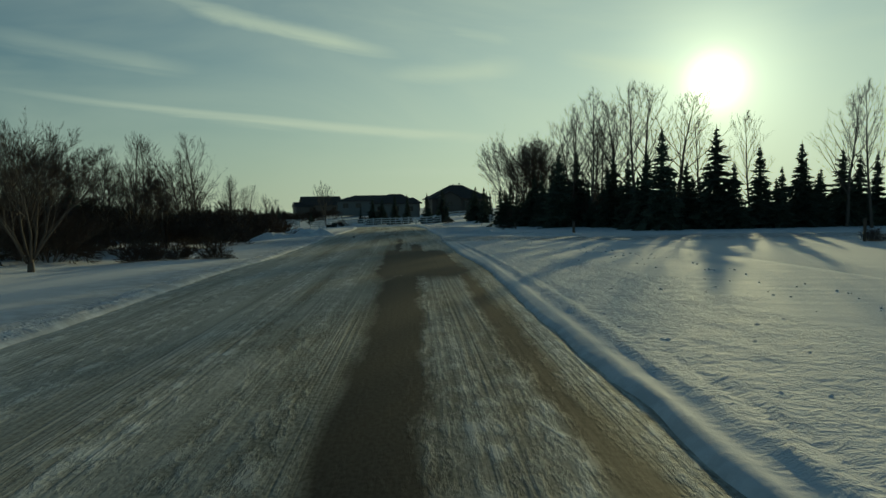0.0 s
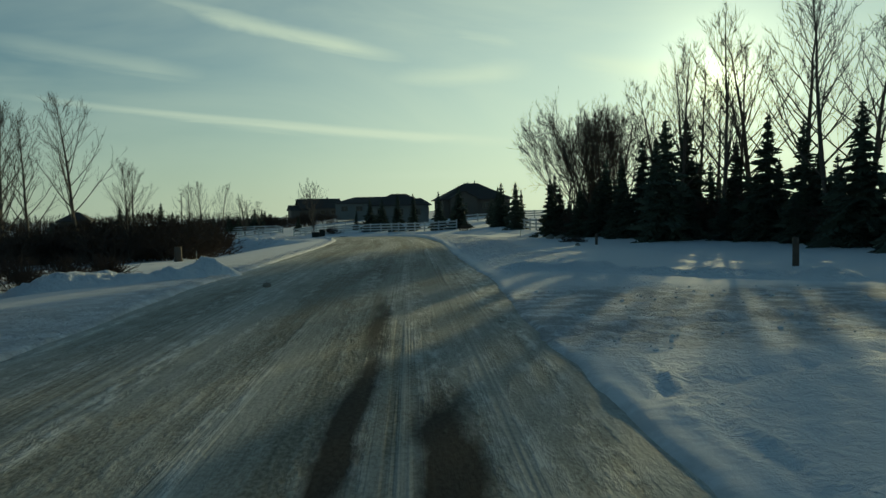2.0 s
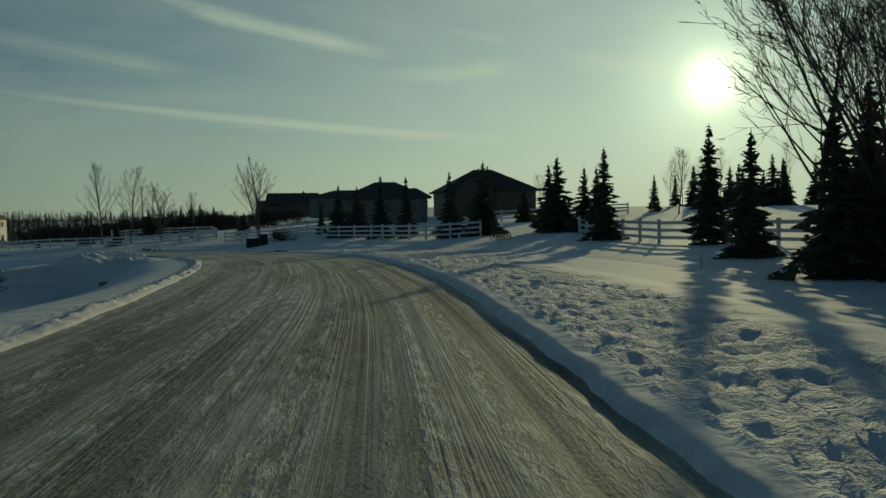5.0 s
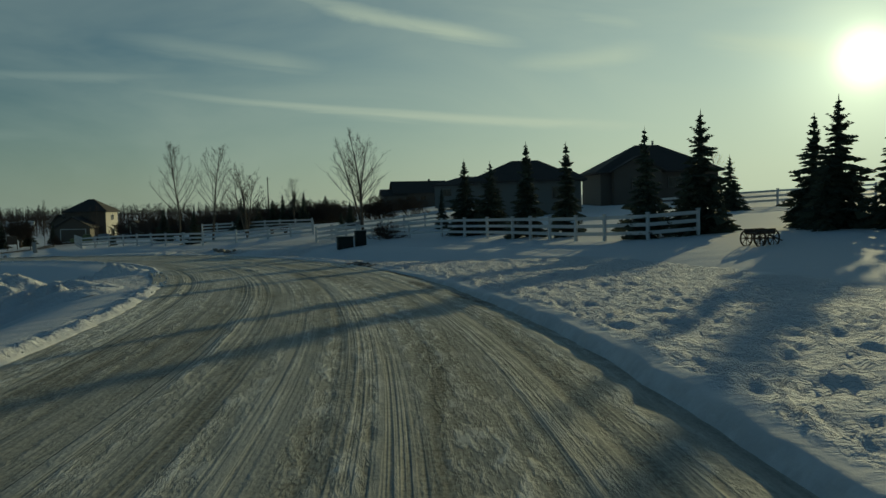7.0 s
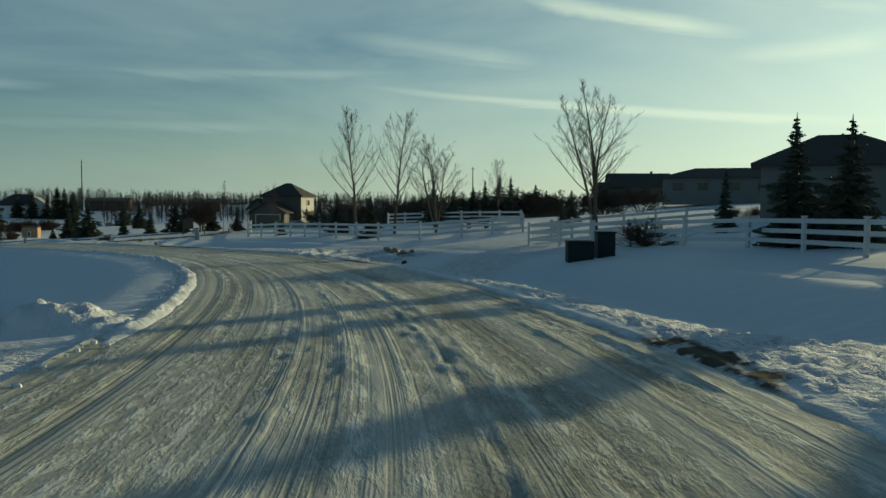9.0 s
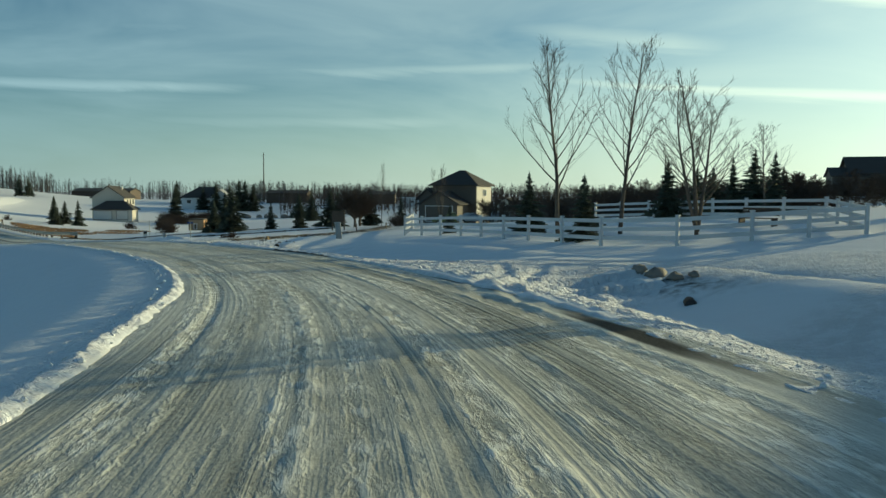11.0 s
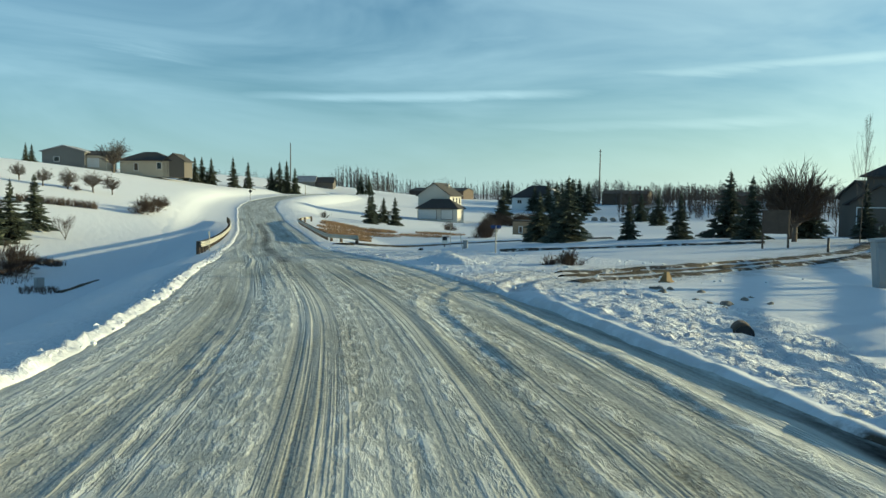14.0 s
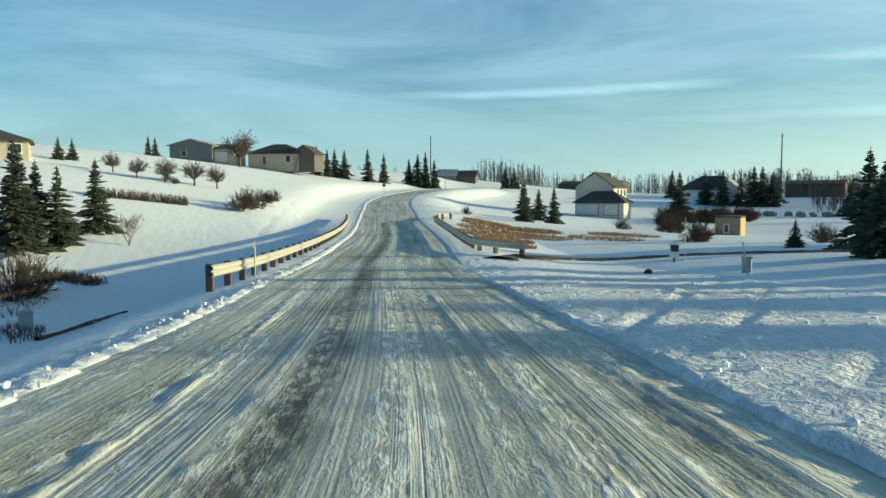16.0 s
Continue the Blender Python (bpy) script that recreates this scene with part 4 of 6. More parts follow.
MID_SPRUCE = [(-7.7, 127.4, 5.1), (-5.6, 125.5, 4.8), (-2.3, 119.6, 4.8), (0.1, 120.4, 5.4), (5.7, 106.4, 5.1), (5.1, 118.8, 5.4), (4.8, 120.9, 4.9), (6.7, 117.5, 4.5), (7.1, 115.4, 4.4), (8.7, 99, 5.4), (7.3, 90.9, 4.4), (-11.9, 134, 4.8), (-10.2, 133.2, 4.5), (5.1, 140.1, 3.8), (20.9, 152, 4.2), (27.3, 155.2, 4.7), (25.2, 145.3, 4.2), (13.8, 108.9, 4), (-14.9, 143.5, 3.2)]
MID_BARE = [(20.4, 141.5, 6.3), (24.3, 145.5, 5.7), (13.2, 189.4, 5.7)]
NORTH_SPRUCE = [(-41.2, 176.6, 3.5), (-39.4, 175.2, 4), (-38.1, 175.7, 4.5), (-36.4, 174.2, 4.1), (-43.5, 154.6, 3.3), (-41.9, 199.8, 4.4), (-40.6, 200.2, 3.6), (-26, 154.5, 1.8), (-50.3, 157.0, 1.8), (-38.5, 150.8, 3.0), (-39.8, 164.1, 3.7), (-38.6, 165.6, 3.1), (-45.2, 194.4, 3.3), (-40.7, 200.6, 3), (-26.9, 160.5, 2.6)]
NORTH_BARE = [(-41.2, 153.5, 9.1), (-37.9, 153.2, 8.6), (-35.5, 168.6, 5.4)]
NORTH_MULTI = [(-21.7, 146, 8.4), (-33.6, 151.0, 6.8)]
DRIVE_SPRUCE = [(-91.7, 171.4, 3.7), (-87.4, 170.5, 4.4), (-84, 172.5, 2.9), (-80.6, 173.3, 2.9), (-76.7, 174.6, 3.6), (-76.3, 178.9, 3.6), (-75.1, 182.3, 3.3), (-98.5, 178.1, 4.9), (-81.2, 178.1, 4.3), (-105.5, 180.5, 1.8), (-92.6, 172.2, 3.3), (-192.9, 236, 9.3), (-171.4, 261.6, 8.1), (-159.7, 188.9, 5.2), (-161.6, 194.2, 4.9), (-168.8, 193.4, 5.3), (-169.8, 196, 4.6), (-282.6, 298, 9.2), (-252.7, 288, 8.2), (-246.1, 288.3, 9.9), (-243.2, 291.8, 9.1), (-238.8, 292.3, 11), (-237.5, 293.9, 10.9), (-235.7, 295.9, 9.7), (-194.2, 278.4, 7.5)]
HILL_SPRUCE = [(-137.3, 141.9, 5.9), (-133.2, 139.7, 5.9), (-130.9, 137.6, 7.4), (-135.6, 136.5, 7.3), (-133.9, 138.2, 6.1), (-180.7, 134, 3), (-182.8, 135.4, 3), (-231, 143.4, 3.9), (-233, 144.6, 3.8), (-221, 136.2, 0.3), (-221.1, 138, 0.3), (-253.9, 179.6, 7), (-253.5, 182, 6.7), (-255.1, 184.1, 7), (-254.7, 186.4, 7.1), (-255.3, 192.2, 8.2), (-258.3, 197, 7.5), (-267.2, 206.1, 6.8), (-266.5, 208.3, 8.9), (-265.9, 210.2, 9.7), (-265.2, 212.4, 7.9), (-299.9, 247.8, 7.1), (-298.7, 250.4, 6.6)]
HILL_ROUND = [(-169.2, 141.1, 2.3), (-165.3, 143.8, 2.3), (-165.3, 146.8, 2.7), (-166.2, 150, 2.8), (-167, 152.6, 2.7), (-238.2, 160.9, 7.1)]

stand_of(SPRUCES, GROVE_SPRUCE, 6.0, seed=31, wide=1.15, group="spruce grove")
stand_of(ASHES, GROVE_BARE, 9.0, seed=32, group="bare trees of the grove")
stand_of(CLUMPS, GROVE_MULTI, 7.0, seed=33, wide=0.72, group="bare trees of the grove")
stand_of(ASHES, LEFT_BARE, 9.0, seed=34)
stand_of(SPRUCES, LEFT_SPRUCE, 6.0, seed=35, wide=1.1)
stand_of(SPRUCES, MID_SPRUCE, 6.0, seed=36, wide=1.05)
stand_of(ASHES, MID_BARE, 9.0, seed=37)
stand_of(SPRUCES, NORTH_SPRUCE, 6.0, seed=38, wide=1.25)
stand_of(ASHES, NORTH_BARE, 9.0, seed=39, wide=1.05)
stand_of(FORKED, NORTH_MULTI, 8.5, seed=40, wide=1.2)
stand_of(FORKED, [(-59.2, 168.0, 4.8)], 8.5, seed=47, wide=0.62)
stand_of(SPRUCES, DRIVE_SPRUCE, 6.0, seed=41, wide=1.28)
stand_of(SPRUCES, HILL_SPRUCE[:5], 6.0, seed=42, wide=1.3)
stand_of(SPRUCES, HILL_SPRUCE[5:], 6.0, seed=46, wide=1.1)
stand_of(ROUNDS, [(x, y, tall * 1.2) for x, y, tall in HILL_ROUND], 3.0, seed=43, wide=1.3, group="row of ornamental trees")

# the depth of the grove: rows added behind its front rows to cast shade
DEEP = spline([(9.6, 90.0, 0), (11.0, 83.5, 0), (13.0, 77.5, 0), (15.5, 71.0, 0), (18.5, 65.0, 0)], 3.3)
deep = random.Random(49)
stand_of(ASHES, [(x + deep.uniform(-0.6, 2.4), y + deep.uniform(-0.9, 1.9), deep.uniform(8.6, 12.2)) for x, y, z in DEEP], 9.0, seed=50, wide=1.2, group="bare trees of the grove")
stand_of(SPRUCES, [(x + deep.uniform(-1.0, 1.0), y + deep.uniform(-0.9, 0.9), deep.uniform(4.6, 6.2)) for x, y, z in DEEP[::2]], 6.0, seed=45, wide=1.15, group="spruce grove")

# young spruces that close the front of the grove
EDGE = spline([(6.6, 85.0, 0), (7.6, 78.0, 0), (9.6, 71.0, 0), (12.4, 63.5, 0), (15.6, 57.0, 0), (21.0, 54.5, 0), (28.0, 54.0, 0), (36.0, 55.0, 0), (46.0, 57.0, 0)], 1.7)
fill = random.Random(47)
stand_of(SPRUCES, [(x + fill.uniform(0.3, 1.6) + 1.6 * row, y + fill.uniform(-0.6, 0.9) + 1.2 * row, fill.uniform(2.2, 3.6) + 0.7 * row) for row in (0, 1) for x, y, z in EDGE], 6.0, seed=48, wide=1.35, group="young spruces of the grove")

# copse far behind the fence
copse = random.Random(70)
stand_of(SPRUCES, [(30 + 2.1 * i + copse.uniform(-1, 1), 172 + copse.uniform(-7, 7), copse.uniform(4.6, 7.2)) for i in range(13)], 6.0, seed=69, wide=1.05, group="far copse")
stand_of(ASHES, [(29 + 3.4 * i + copse.uniform(-1, 1), 176 + copse.uniform(-5, 5), copse.uniform(6.5, 9.0)) for i in range(7)], 9.0, seed=64, wide=0.7, group="far copse")

# ---- fences ----
def fence(corners, gap, label):
    """A white board fence: square posts with caps and three rails."""
    c = [np.array(p, float) for p in corners]
    spots = []
    for a, b in zip(c, c[1:]):
        k = max(1, round(np.linalg.norm(b - a) / gap))
        spots += [a + (b - a) * i / k for i in range(k)]
    spots.append(c[-1])
    z = ground_height([p[0] for p in spots], [p[1] for p in spots])
    ob = thing("fence", spots[0][0], spots[0][1], float(z[0]), 0, label, "fence")
    post = Shape().box((0, 0, 0.46), (0.13, 0.13, 1.32), 0, 0.012).box((0, 0, 1.145), (0.17, 0.17, 0.05), 0, 0.015).mesh("post", WHITE_VINYL)
    rel = [(p[0] - spots[0][0], p[1] - spots[0][1], float(h - z[0])) for p, h in zip(spots, z)]
    for i, (p, q) in enumerate(zip(rel, rel[1:] + [None])):
        o = new("post", post)
        o.parent, o.location = ob, p
        if q is None:
            break
        o.rotation_euler.z = math.atan2(q[1] - p[1], q[0] - p[0])
        for h in (0.32, 0.66, 1.0):
            a, b = Vector(p) + Vector((0, 0, h)), Vector(q) + Vector((0, 0, h))
            side = Vector((-(b - a).y, (b - a).x, 0)).normalized() * 0.022
            up = Vector((0, 0, 0.075))
            r = Shape()
            r.add([a - side - up, a + side - up, a + side + up, a - side + up, b - side - up, b + side - up, b + side + up, b - side + up],
                  [(3, 2, 1, 0), (4, 5, 6, 7), (0, 1, 5, 4), (1, 2, 6, 5), (2, 3, 7, 6), (3, 0, 4, 7)])
            part("rail", r, WHITE_VINYL, ob)
    return ob


fence([(14.0, 88.5), (11.6, 94.0), (9.4, 98.3), (7.2, 101.4), (6.5, 105.6), (5.9, 110.0), (5.7, 113.8)], 2.4, "white three-rail board fence along the snowy road verge")
fence([(-0.2, 119.3), (-2.3, 118.6), (-4.0, 119.6), (-5.2, 121.0), (-6.4, 122.9), (-8.4, 126.4), (-11.6, 131.4), (-13.4, 134.0), (-18.2, 137.0), (-23.6, 140.0)], 2.4, "white three-rail board fence along the snowy road verge")
fence([(0.5, 142.0), (5.9, 144.6), (9.4, 145.2), (17.0, 148.0)], 2.4, "white three-rail board fence before the bungalow")
fence([(-27.6, 151.2), (-31.0, 149.2), (-33.2, 147.7), (-36.5, 148.3), (-41.4, 151.0), (-47.5, 154.2), (-53.9, 157.2), (-62.0, 168.0)], 2.4, "white three-rail board fence turning a corner by the drive")
fence([(-27.6, 151.2), (-30.5, 159.5), (-37.0, 163.5), (-46.0, 167.5)], 2.6, "white three-rail board fence across the snowy paddock")
fence([(-23.6, 140.0), (-22.0, 146.0), (-16.0, 152.0)], 2.4, "white three-rail board fence beside the house drive")


# ---- houses ----
def opening(ob, x, y, z, w, h, face, kind="window", mat=None, trim=None):
    """A window or door on a wall: face is 0 front, 1 right, 2 back, 3 left; x runs along the wall."""
    bars = Shape()
    b = 0.09
    for cx, cz, sx, sz in ((0, h / 2 - b / 2, w, b), (0, -h / 2 + b / 2, w, b), (-w / 2 + b / 2, 0, b, h - 2 * b), (w / 2 - b / 2, 0, b, h - 2 * b)):
        bars.box((cx, 0, cz), (sx, 0.10, sz))
    if kind == "window" and w > 1.3:
        bars.box((0, -0.01, 0), (0.06, 0.06, h - 2 * b))
    holder = part(kind, bars, trim or TRIM, ob)
    holder.matrix_basis = pose(0, 0, 0, 0, 0, 90 * face) @ pose(x, y, z)
    if kind == "window":
        part("pane", Shape().box((0, 0.02, 0), (w - 2 * b, 0.03, h - 2 * b)), PANE, holder)
    rows = {"window": 0, "garage_door": 4}.get(kind, 1)
    for i in range(rows):
        hh = (h - 2 * b) / rows
        part("panel", Shape().box((0, 0.02, -h / 2 + b + hh * (i + 0.5)), (w - 2 * b, 0.06, hh - 0.03), 0, 0.01), mat or GARAGE, holder)
    return holder


def roof_shape(w, d, z, rise, over, kind, thick=0.16):
    """A gable roof with its ridge along x, a gable with its ridge along y (front gable), or a hip roof."""
    r = Shape()
    W, D = w / 2 + over, d / 2 + over
    drop = rise * over / (d / 2 if kind != "front" else w / 2)
    lo, hi = z - drop, z + rise
    if kind == "gable":
        out = [(-D, lo), (0, hi), (D, lo), (D, lo + thick), (0, hi + thick), (-D, lo + thick)]
        for side in (0,):
            vs = [(x, y, zz) for x in (-W, W) for y, zz in out]
            r.add(vs, [(0, 1, 4, 5), (1, 2, 3, 4), (11, 10, 7, 6), (10, 9, 8, 7), (0, 6, 7, 1), (1, 7, 8, 2), (5, 4, 10, 11), (4, 3, 9, 10), (0, 5, 11, 6), (2, 8, 9, 3)])
    elif kind == "front":
        out = [(-W, lo), (0, hi), (W, lo), (W, lo + thick), (0, hi + thick), (-W, lo + thick)]
        vs = [(x, y, zz) for y in (-D, D) for x, zz in out]
        r.add(vs, [(5, 4, 1, 0), (4, 3, 2, 1), (6, 7, 10, 11), (7, 8, 9, 10), (1, 7, 6, 0), (2, 8, 7, 1), (11, 10, 4, 5), (10, 9, 3, 4), (6, 11, 5, 0), (3, 9, 8, 2)])
    else:
        k = max(0.3, W - D) if W > D else 0.3
        base = [(-W, -D, lo), (W, -D, lo), (W, D, lo), (-W, D, lo)]
        vs = base + [(x, y, zz + thick) for x, y, zz in base] + [(-k, 0, hi + thick), (k, 0, hi + thick)]
        r.add(vs, [(3, 2, 1, 0), (0, 1, 5, 4), (1, 2, 6, 5), (2, 3, 7, 6), (3, 0, 4, 7), (4, 5, 9, 8), (5, 6, 9), (6, 7, 8, 9), (7, 4, 8)])
    return r


def block(ob, cx, cy, w, d, z0, z1, wall_mat, roof, rise, over, roof_mat, base=-1.2):
    """One wing of a house: walls with gables, fascia and a roof."""
    s = Shape()
    s.box((cx, cy, (base + z1) / 2), (w, d, z1 - base))
    if roof == "gable":
        for x in (-1, 1):
            a = cx + x * (w / 2 - 0.1)
            s.add([(a - 0.1, cy - d / 2, z1), (a - 0.1, cy + d / 2, z1), (a - 0.1, cy, z1 + rise), (a + 0.1, cy - d / 2, z1), (a + 0.1, cy + d / 2, z1), (a + 0.1, cy, z1 + rise)], [(2, 1, 0), (3, 4, 5), (0, 3, 5, 2), (1, 2, 5, 4)])
    elif roof == "front":
        for y in (-1, 1):
            a = cy + y * (d / 2 - 0.1)
            s.add([(cx - w / 2, a - 0.1, z1), (cx + w / 2, a - 0.1, z1), (cx, a - 0.1, z1 + rise), (cx - w / 2, a + 0.1, z1), (cx + w / 2, a + 0.1, z1), (cx, a + 0.1, z1 + rise)], [(0, 1, 2), (5, 4, 3), (0, 2, 5, 3), (1, 4, 5, 2)])
    part("wall", s, wall_mat, ob)
    rs = roof_shape(w, d, z1, rise, over, roof)
    rs.v = [(x + cx, y + cy, z) for x, y, z in rs.v]
    return part("roof", rs, roof_mat, ob)


def house(label, x, y, z, rz, name="house"):
    return thing(name, x, y, z, rz, label, "house")


# bungalow behind the spruces
h = house("taupe bungalow with a hipped shingle roof behind spruces", 3.2, 176.5, 1.5, 10)
block(h, 0, 0, 12.6, 10.0, 0, 3.1, TAUPE, "hip", 2.75, 0.6, SHINGLE)
block(h, -2.6, -5.4, 5.0, 1.6, 0, 3.0, TAUPE, "front", 1.35, 0.45, SHINGLE)
for cx, cy in ((-2.6, -6.25), (1.6, -5.05), (4.4, -5.05)):
    opening(h, cx, cy, 1.7, 1.4, 1.2, 0, trim=DARK_TRIM)
opening(h, 0.5, -6.35, 1.7, 1.2, 1.3, 1, trim=DARK_TRIM)
part("chimney", Shape().tube([(0.8, 0.3, 5.6), (0.8, 0.3, 6.5)], [0.12, 0.12], 8), STEEL, h)
part("vent", Shape().box((-0.6, 0.0, 6.0), (0.35, 0.35, 0.3), 0, 0.03), STEEL, h)
# nearer bungalow
h = house("dark grey bungalow with a hipped shingle roof behind the fence", -9.4, 157.2, 0.5, 2)
block(h, 0, 0, 8.8, 6.4, 0, 3.0, GREY_SIDING, "hip", 1.55, 0.6, SHINGLE)
block(h, 3.4, -0.3, 3.0, 5.0, 0, 2.9, GREY_SIDING, "hip", 0.9, 0.5, SHINGLE)
for cx in (-2.8, 0.2, 3.0):
    opening(h, cx, -3.25, 1.7, 1.3, 1.1, 0, trim=DARK_TRIM)
opening(h, 0.8, -4.95, 1.9, 1.0, 1.3, 1, trim=DARK_TRIM)
opening(h, -1.0, -4.45, 1.7, 1.2, 1.1, 3, trim=DARK_TRIM)
# long bungalow behind it
h = house("long grey-brown bungalow with a low hipped roof", -21.5, 247.0, 1.9, 3)
block(h, 0, 0, 22.0, 10.0, 0, 3.5, GREY_SIDING, "hip", 1.5, 0.7, SHINGLE)
for cx in (-8.5, -4.5, 0.5, 5.0):
    opening(h, cx, -5.05, 1.9, 1.8, 1.4, 0, trim=DARK_TRIM)
opening(h, -2.0, -11.05, 1.9, 1.6, 1.3, 3, trim=DARK_TRIM)
# small far bungalow
h = house("dark gabled bungalow far behind bare trees", -45.0, 290.0, 1.5, 20)
block(h, 0, 0, 13.5, 10.0, 0, 3.3, TAUPE, "gable", 2.9, 0.6, SHINGLE)
block(h, -7.0, -2.0, 6.0, 7.0, 0, 2.6, TAUPE, "gable", 1.5, 0.4, SHINGLE)
for cx in (-3.5, 0.5, 4.0):
    opening(h, cx, -5.05, 1.8, 1.5, 1.2, 0, trim=DARK_TRIM)
part("chimney", Shape().box((3.0, 0, 6.3), (0.5, 0.5, 1.0)), TAUPE, h)
# two-storey house with the front garage
h = house("two-storey taupe house with a front garage and dark gabled roofs", -91.6, 215.8, -3.5, 12)
block(h, 0, 1.0, 7.0, 6.0, 0, 5.5, TAUPE, "hip", 1.9, 0.5, SHINGLE)
block(h, -0.6, -3.9, 5.7, 4.2, 0, 2.7, TAUPE, "front", 1.6, 0.5, SHINGLE)
block(h, -4.9, 1.5, 3.0, 4.8, 0, 3.4, TAUPE, "front", 1.4, 0.4, SHINGLE)
# thin cream panel over the taupe wall: sunlight painted onto the sunward side
part("side_wall", Shape().box((3.53, 1.0, 2.7), (0.06, 5.8, 5.3)), CREAM, h, "side wall panel with sunlight painted in as pale cream")
opening(h, -0.6, -6.06, 1.15, 4.4, 2.3, 0, "garage_door", TAUPE)
opening(h, 1.2, -3.61, 1.6, 1.4, 1.2, 1)
opening(h, 1.2, -3.61, 4.2, 1.2, 1.1, 1)
# white two-storey house
h = house("cream two-storey house with a gable and double garage", -201.0, 225.5, -5.8, 43)
block(h, -1.6, 2.0, 7.4, 9.0, 0, 5.3, CREAM, "front", 2.6, 0.45, SHINGLE)
block(h, 0.6, -4.2, 9.0, 5.0, 0, 2.6, CREAM, "hip", 1.7, 0.45, SHINGLE)
opening(h, -1.7, -6.75, 1.1, 4.4, 2.2, 0, "garage_door", trim=DARK_TRIM)
opening(h, 2.8, -6.75, 1.1, 2.7, 2.2, 0, "garage_door", trim=DARK_TRIM)
for cy in (0.2, 2.6, 5.0):
    opening(h, cy, -2.15, 4.1, 1.1, 1.4, 1)
part("chimney", Shape().box((-0.5, 4.5, 7.4), (0.5, 0.5, 0.9)), CREAM, h)
# white bungalow with the hip roof beyond
h = house("white bungalow with a dark hipped roof behind spruces", -256.0, 292.0, -4.6, 40)
block(h, 0, 0, 15.0, 10.0, 0, 3.9, WHITE_WALL, "hip", 3.4, 0.6, SHINGLE)
block(h, 6.0, -4.0, 6.0, 6.0, 0, 3.9, WHITE_WALL, "front", 2.4, 0.5, SHINGLE_SNOW)
for cx in (-5.0, -1.5, 1.5):
    opening(h, cx, -5.05, 2.2, 1.5, 1.3, 0)
opening(h, -4.0, -9.05, 2.2, 1.6, 1.5, 1)
# on the hill
h = house("beige bungalow with a shallow roof on the snowy hilltop", -252.5, 155.0, 5.0, 66)
block(h, -2.0, 0, 9.5, 8.0, 0, 3.7, GREY_SIDING, "front", 1.3, 0.5, SHINGLE_SNOW)
block(h, 4.8, 0.6, 5.0, 7.5, 0, 3.0, BEIGE, "gable", 1.0, 0.4, SHINGLE)
opening(h, 4.4, -3.2, 1.2, 2.6, 2.1, 0, "garage_door")
opening(h, -3.5, -4.05, 1.9, 1.3, 1.2, 0)
h = house("beige house with a hipped dark roof on the snowy hilltop", -248.0, 170.5, 4.2, 62)
block(h, 0, 0, 11.5, 8.5, 0, 2.9, BEIGE, "hip", 1.9, 0.6, SHINGLE)
block(h, 6.8, -1.0, 5.0, 6.5, 0, 2.7, TAUPE, "front", 1.7, 0.4, SHINGLE)
opening(h, 3.4, -4.3, 1.5, 1.2, 1.6, 0)
opening(h, -2.0, -4.3, 1.2, 1.0, 1.9, 0, "door", DARK_WOOD)
h = house("long tan house with a dark hipped roof on the slope", -175.5, 124.0, 2.2, 97)
block(h, 0, 0, 15.0, 8.5, 0, 2.5, BEIGE, "hip", 1.6, 0.5, SHINGLE, -2.5)
for cx in (-5.5, -1.0, 3.6, 6.2):
    opening(h, cx, -4.3, 1.5, 1.3, 1.2, 0)
h = house("small grey house with frosted roof beyond the crest", -318.0, 238.0, 1.0, 60)
block(h, -3.0, 0, 6.5, 8.0, 0, 2.8, GREY_SIDING, "gable", 2.0, 0.4, SHINGLE_SNOW)
block(h, 3.5, 0.5, 6.5, 7.0, 0, 2.6, TAUPE, "gable", 1.8, 0.4, SHINGLE)
# sheds
h = house("orange-brown board shed on the snowy lawn", -140.3, 204.5, None, 38, "shed")
block(h, 0, 0, 2.6, 2.4, 0, 1.9, WOOD, "hip", 0.12, 0.06, SHINGLE, -0.5)
# a brighter orange-brown panel over one side of the shed
part("side_wall", Shape().box((1.32, 0, 0.9), (0.05, 2.3, 1.9)), ORANGE, h, "brighter orange-brown side wall")
opening(h, -0.1, -1.23, 0.75, 0.6, 1.0, 0, "door", DARK_WOOD)
h = house("small pale shed beside the two-storey house", -79.5, 210.5, None, 12, "shed")
block(h, 0, 0, 3.6, 3.0, 0, 2.4, CREAM, "front", 0.9, 0.2, SHINGLE, -0.6)
for x, y, w, hh, lab in ((-262, 336, 16, 3.6, "long brown barn at the far edge of the field"), (-226, 352, 10, 3.4, "brown barn at the far edge of the field"), (-335, 300, 24, 2.6, "long low barn far behind the houses")):
    h = house(lab, x, y, None, 38, "barn")
    block(h, 0, 0, w, 12, 0, hh, DARK_WOOD, "gable", 1.2, 0.3, SHINGLE)
h = house("white mobile home on the far field", -205.0, 345.0, None, 30, "mobile_home")
block(h, 0, 0, 9.0, 3.0, 0.5, 3.0, WHITE_WALL, "gable", 0.4, 0.1, WHITE_WALL, 0.2)
for cx in (-3.0, 0, 3.0):
    opening(h, cx, -1.53, 1.9, 1.2, 0.8, 0)

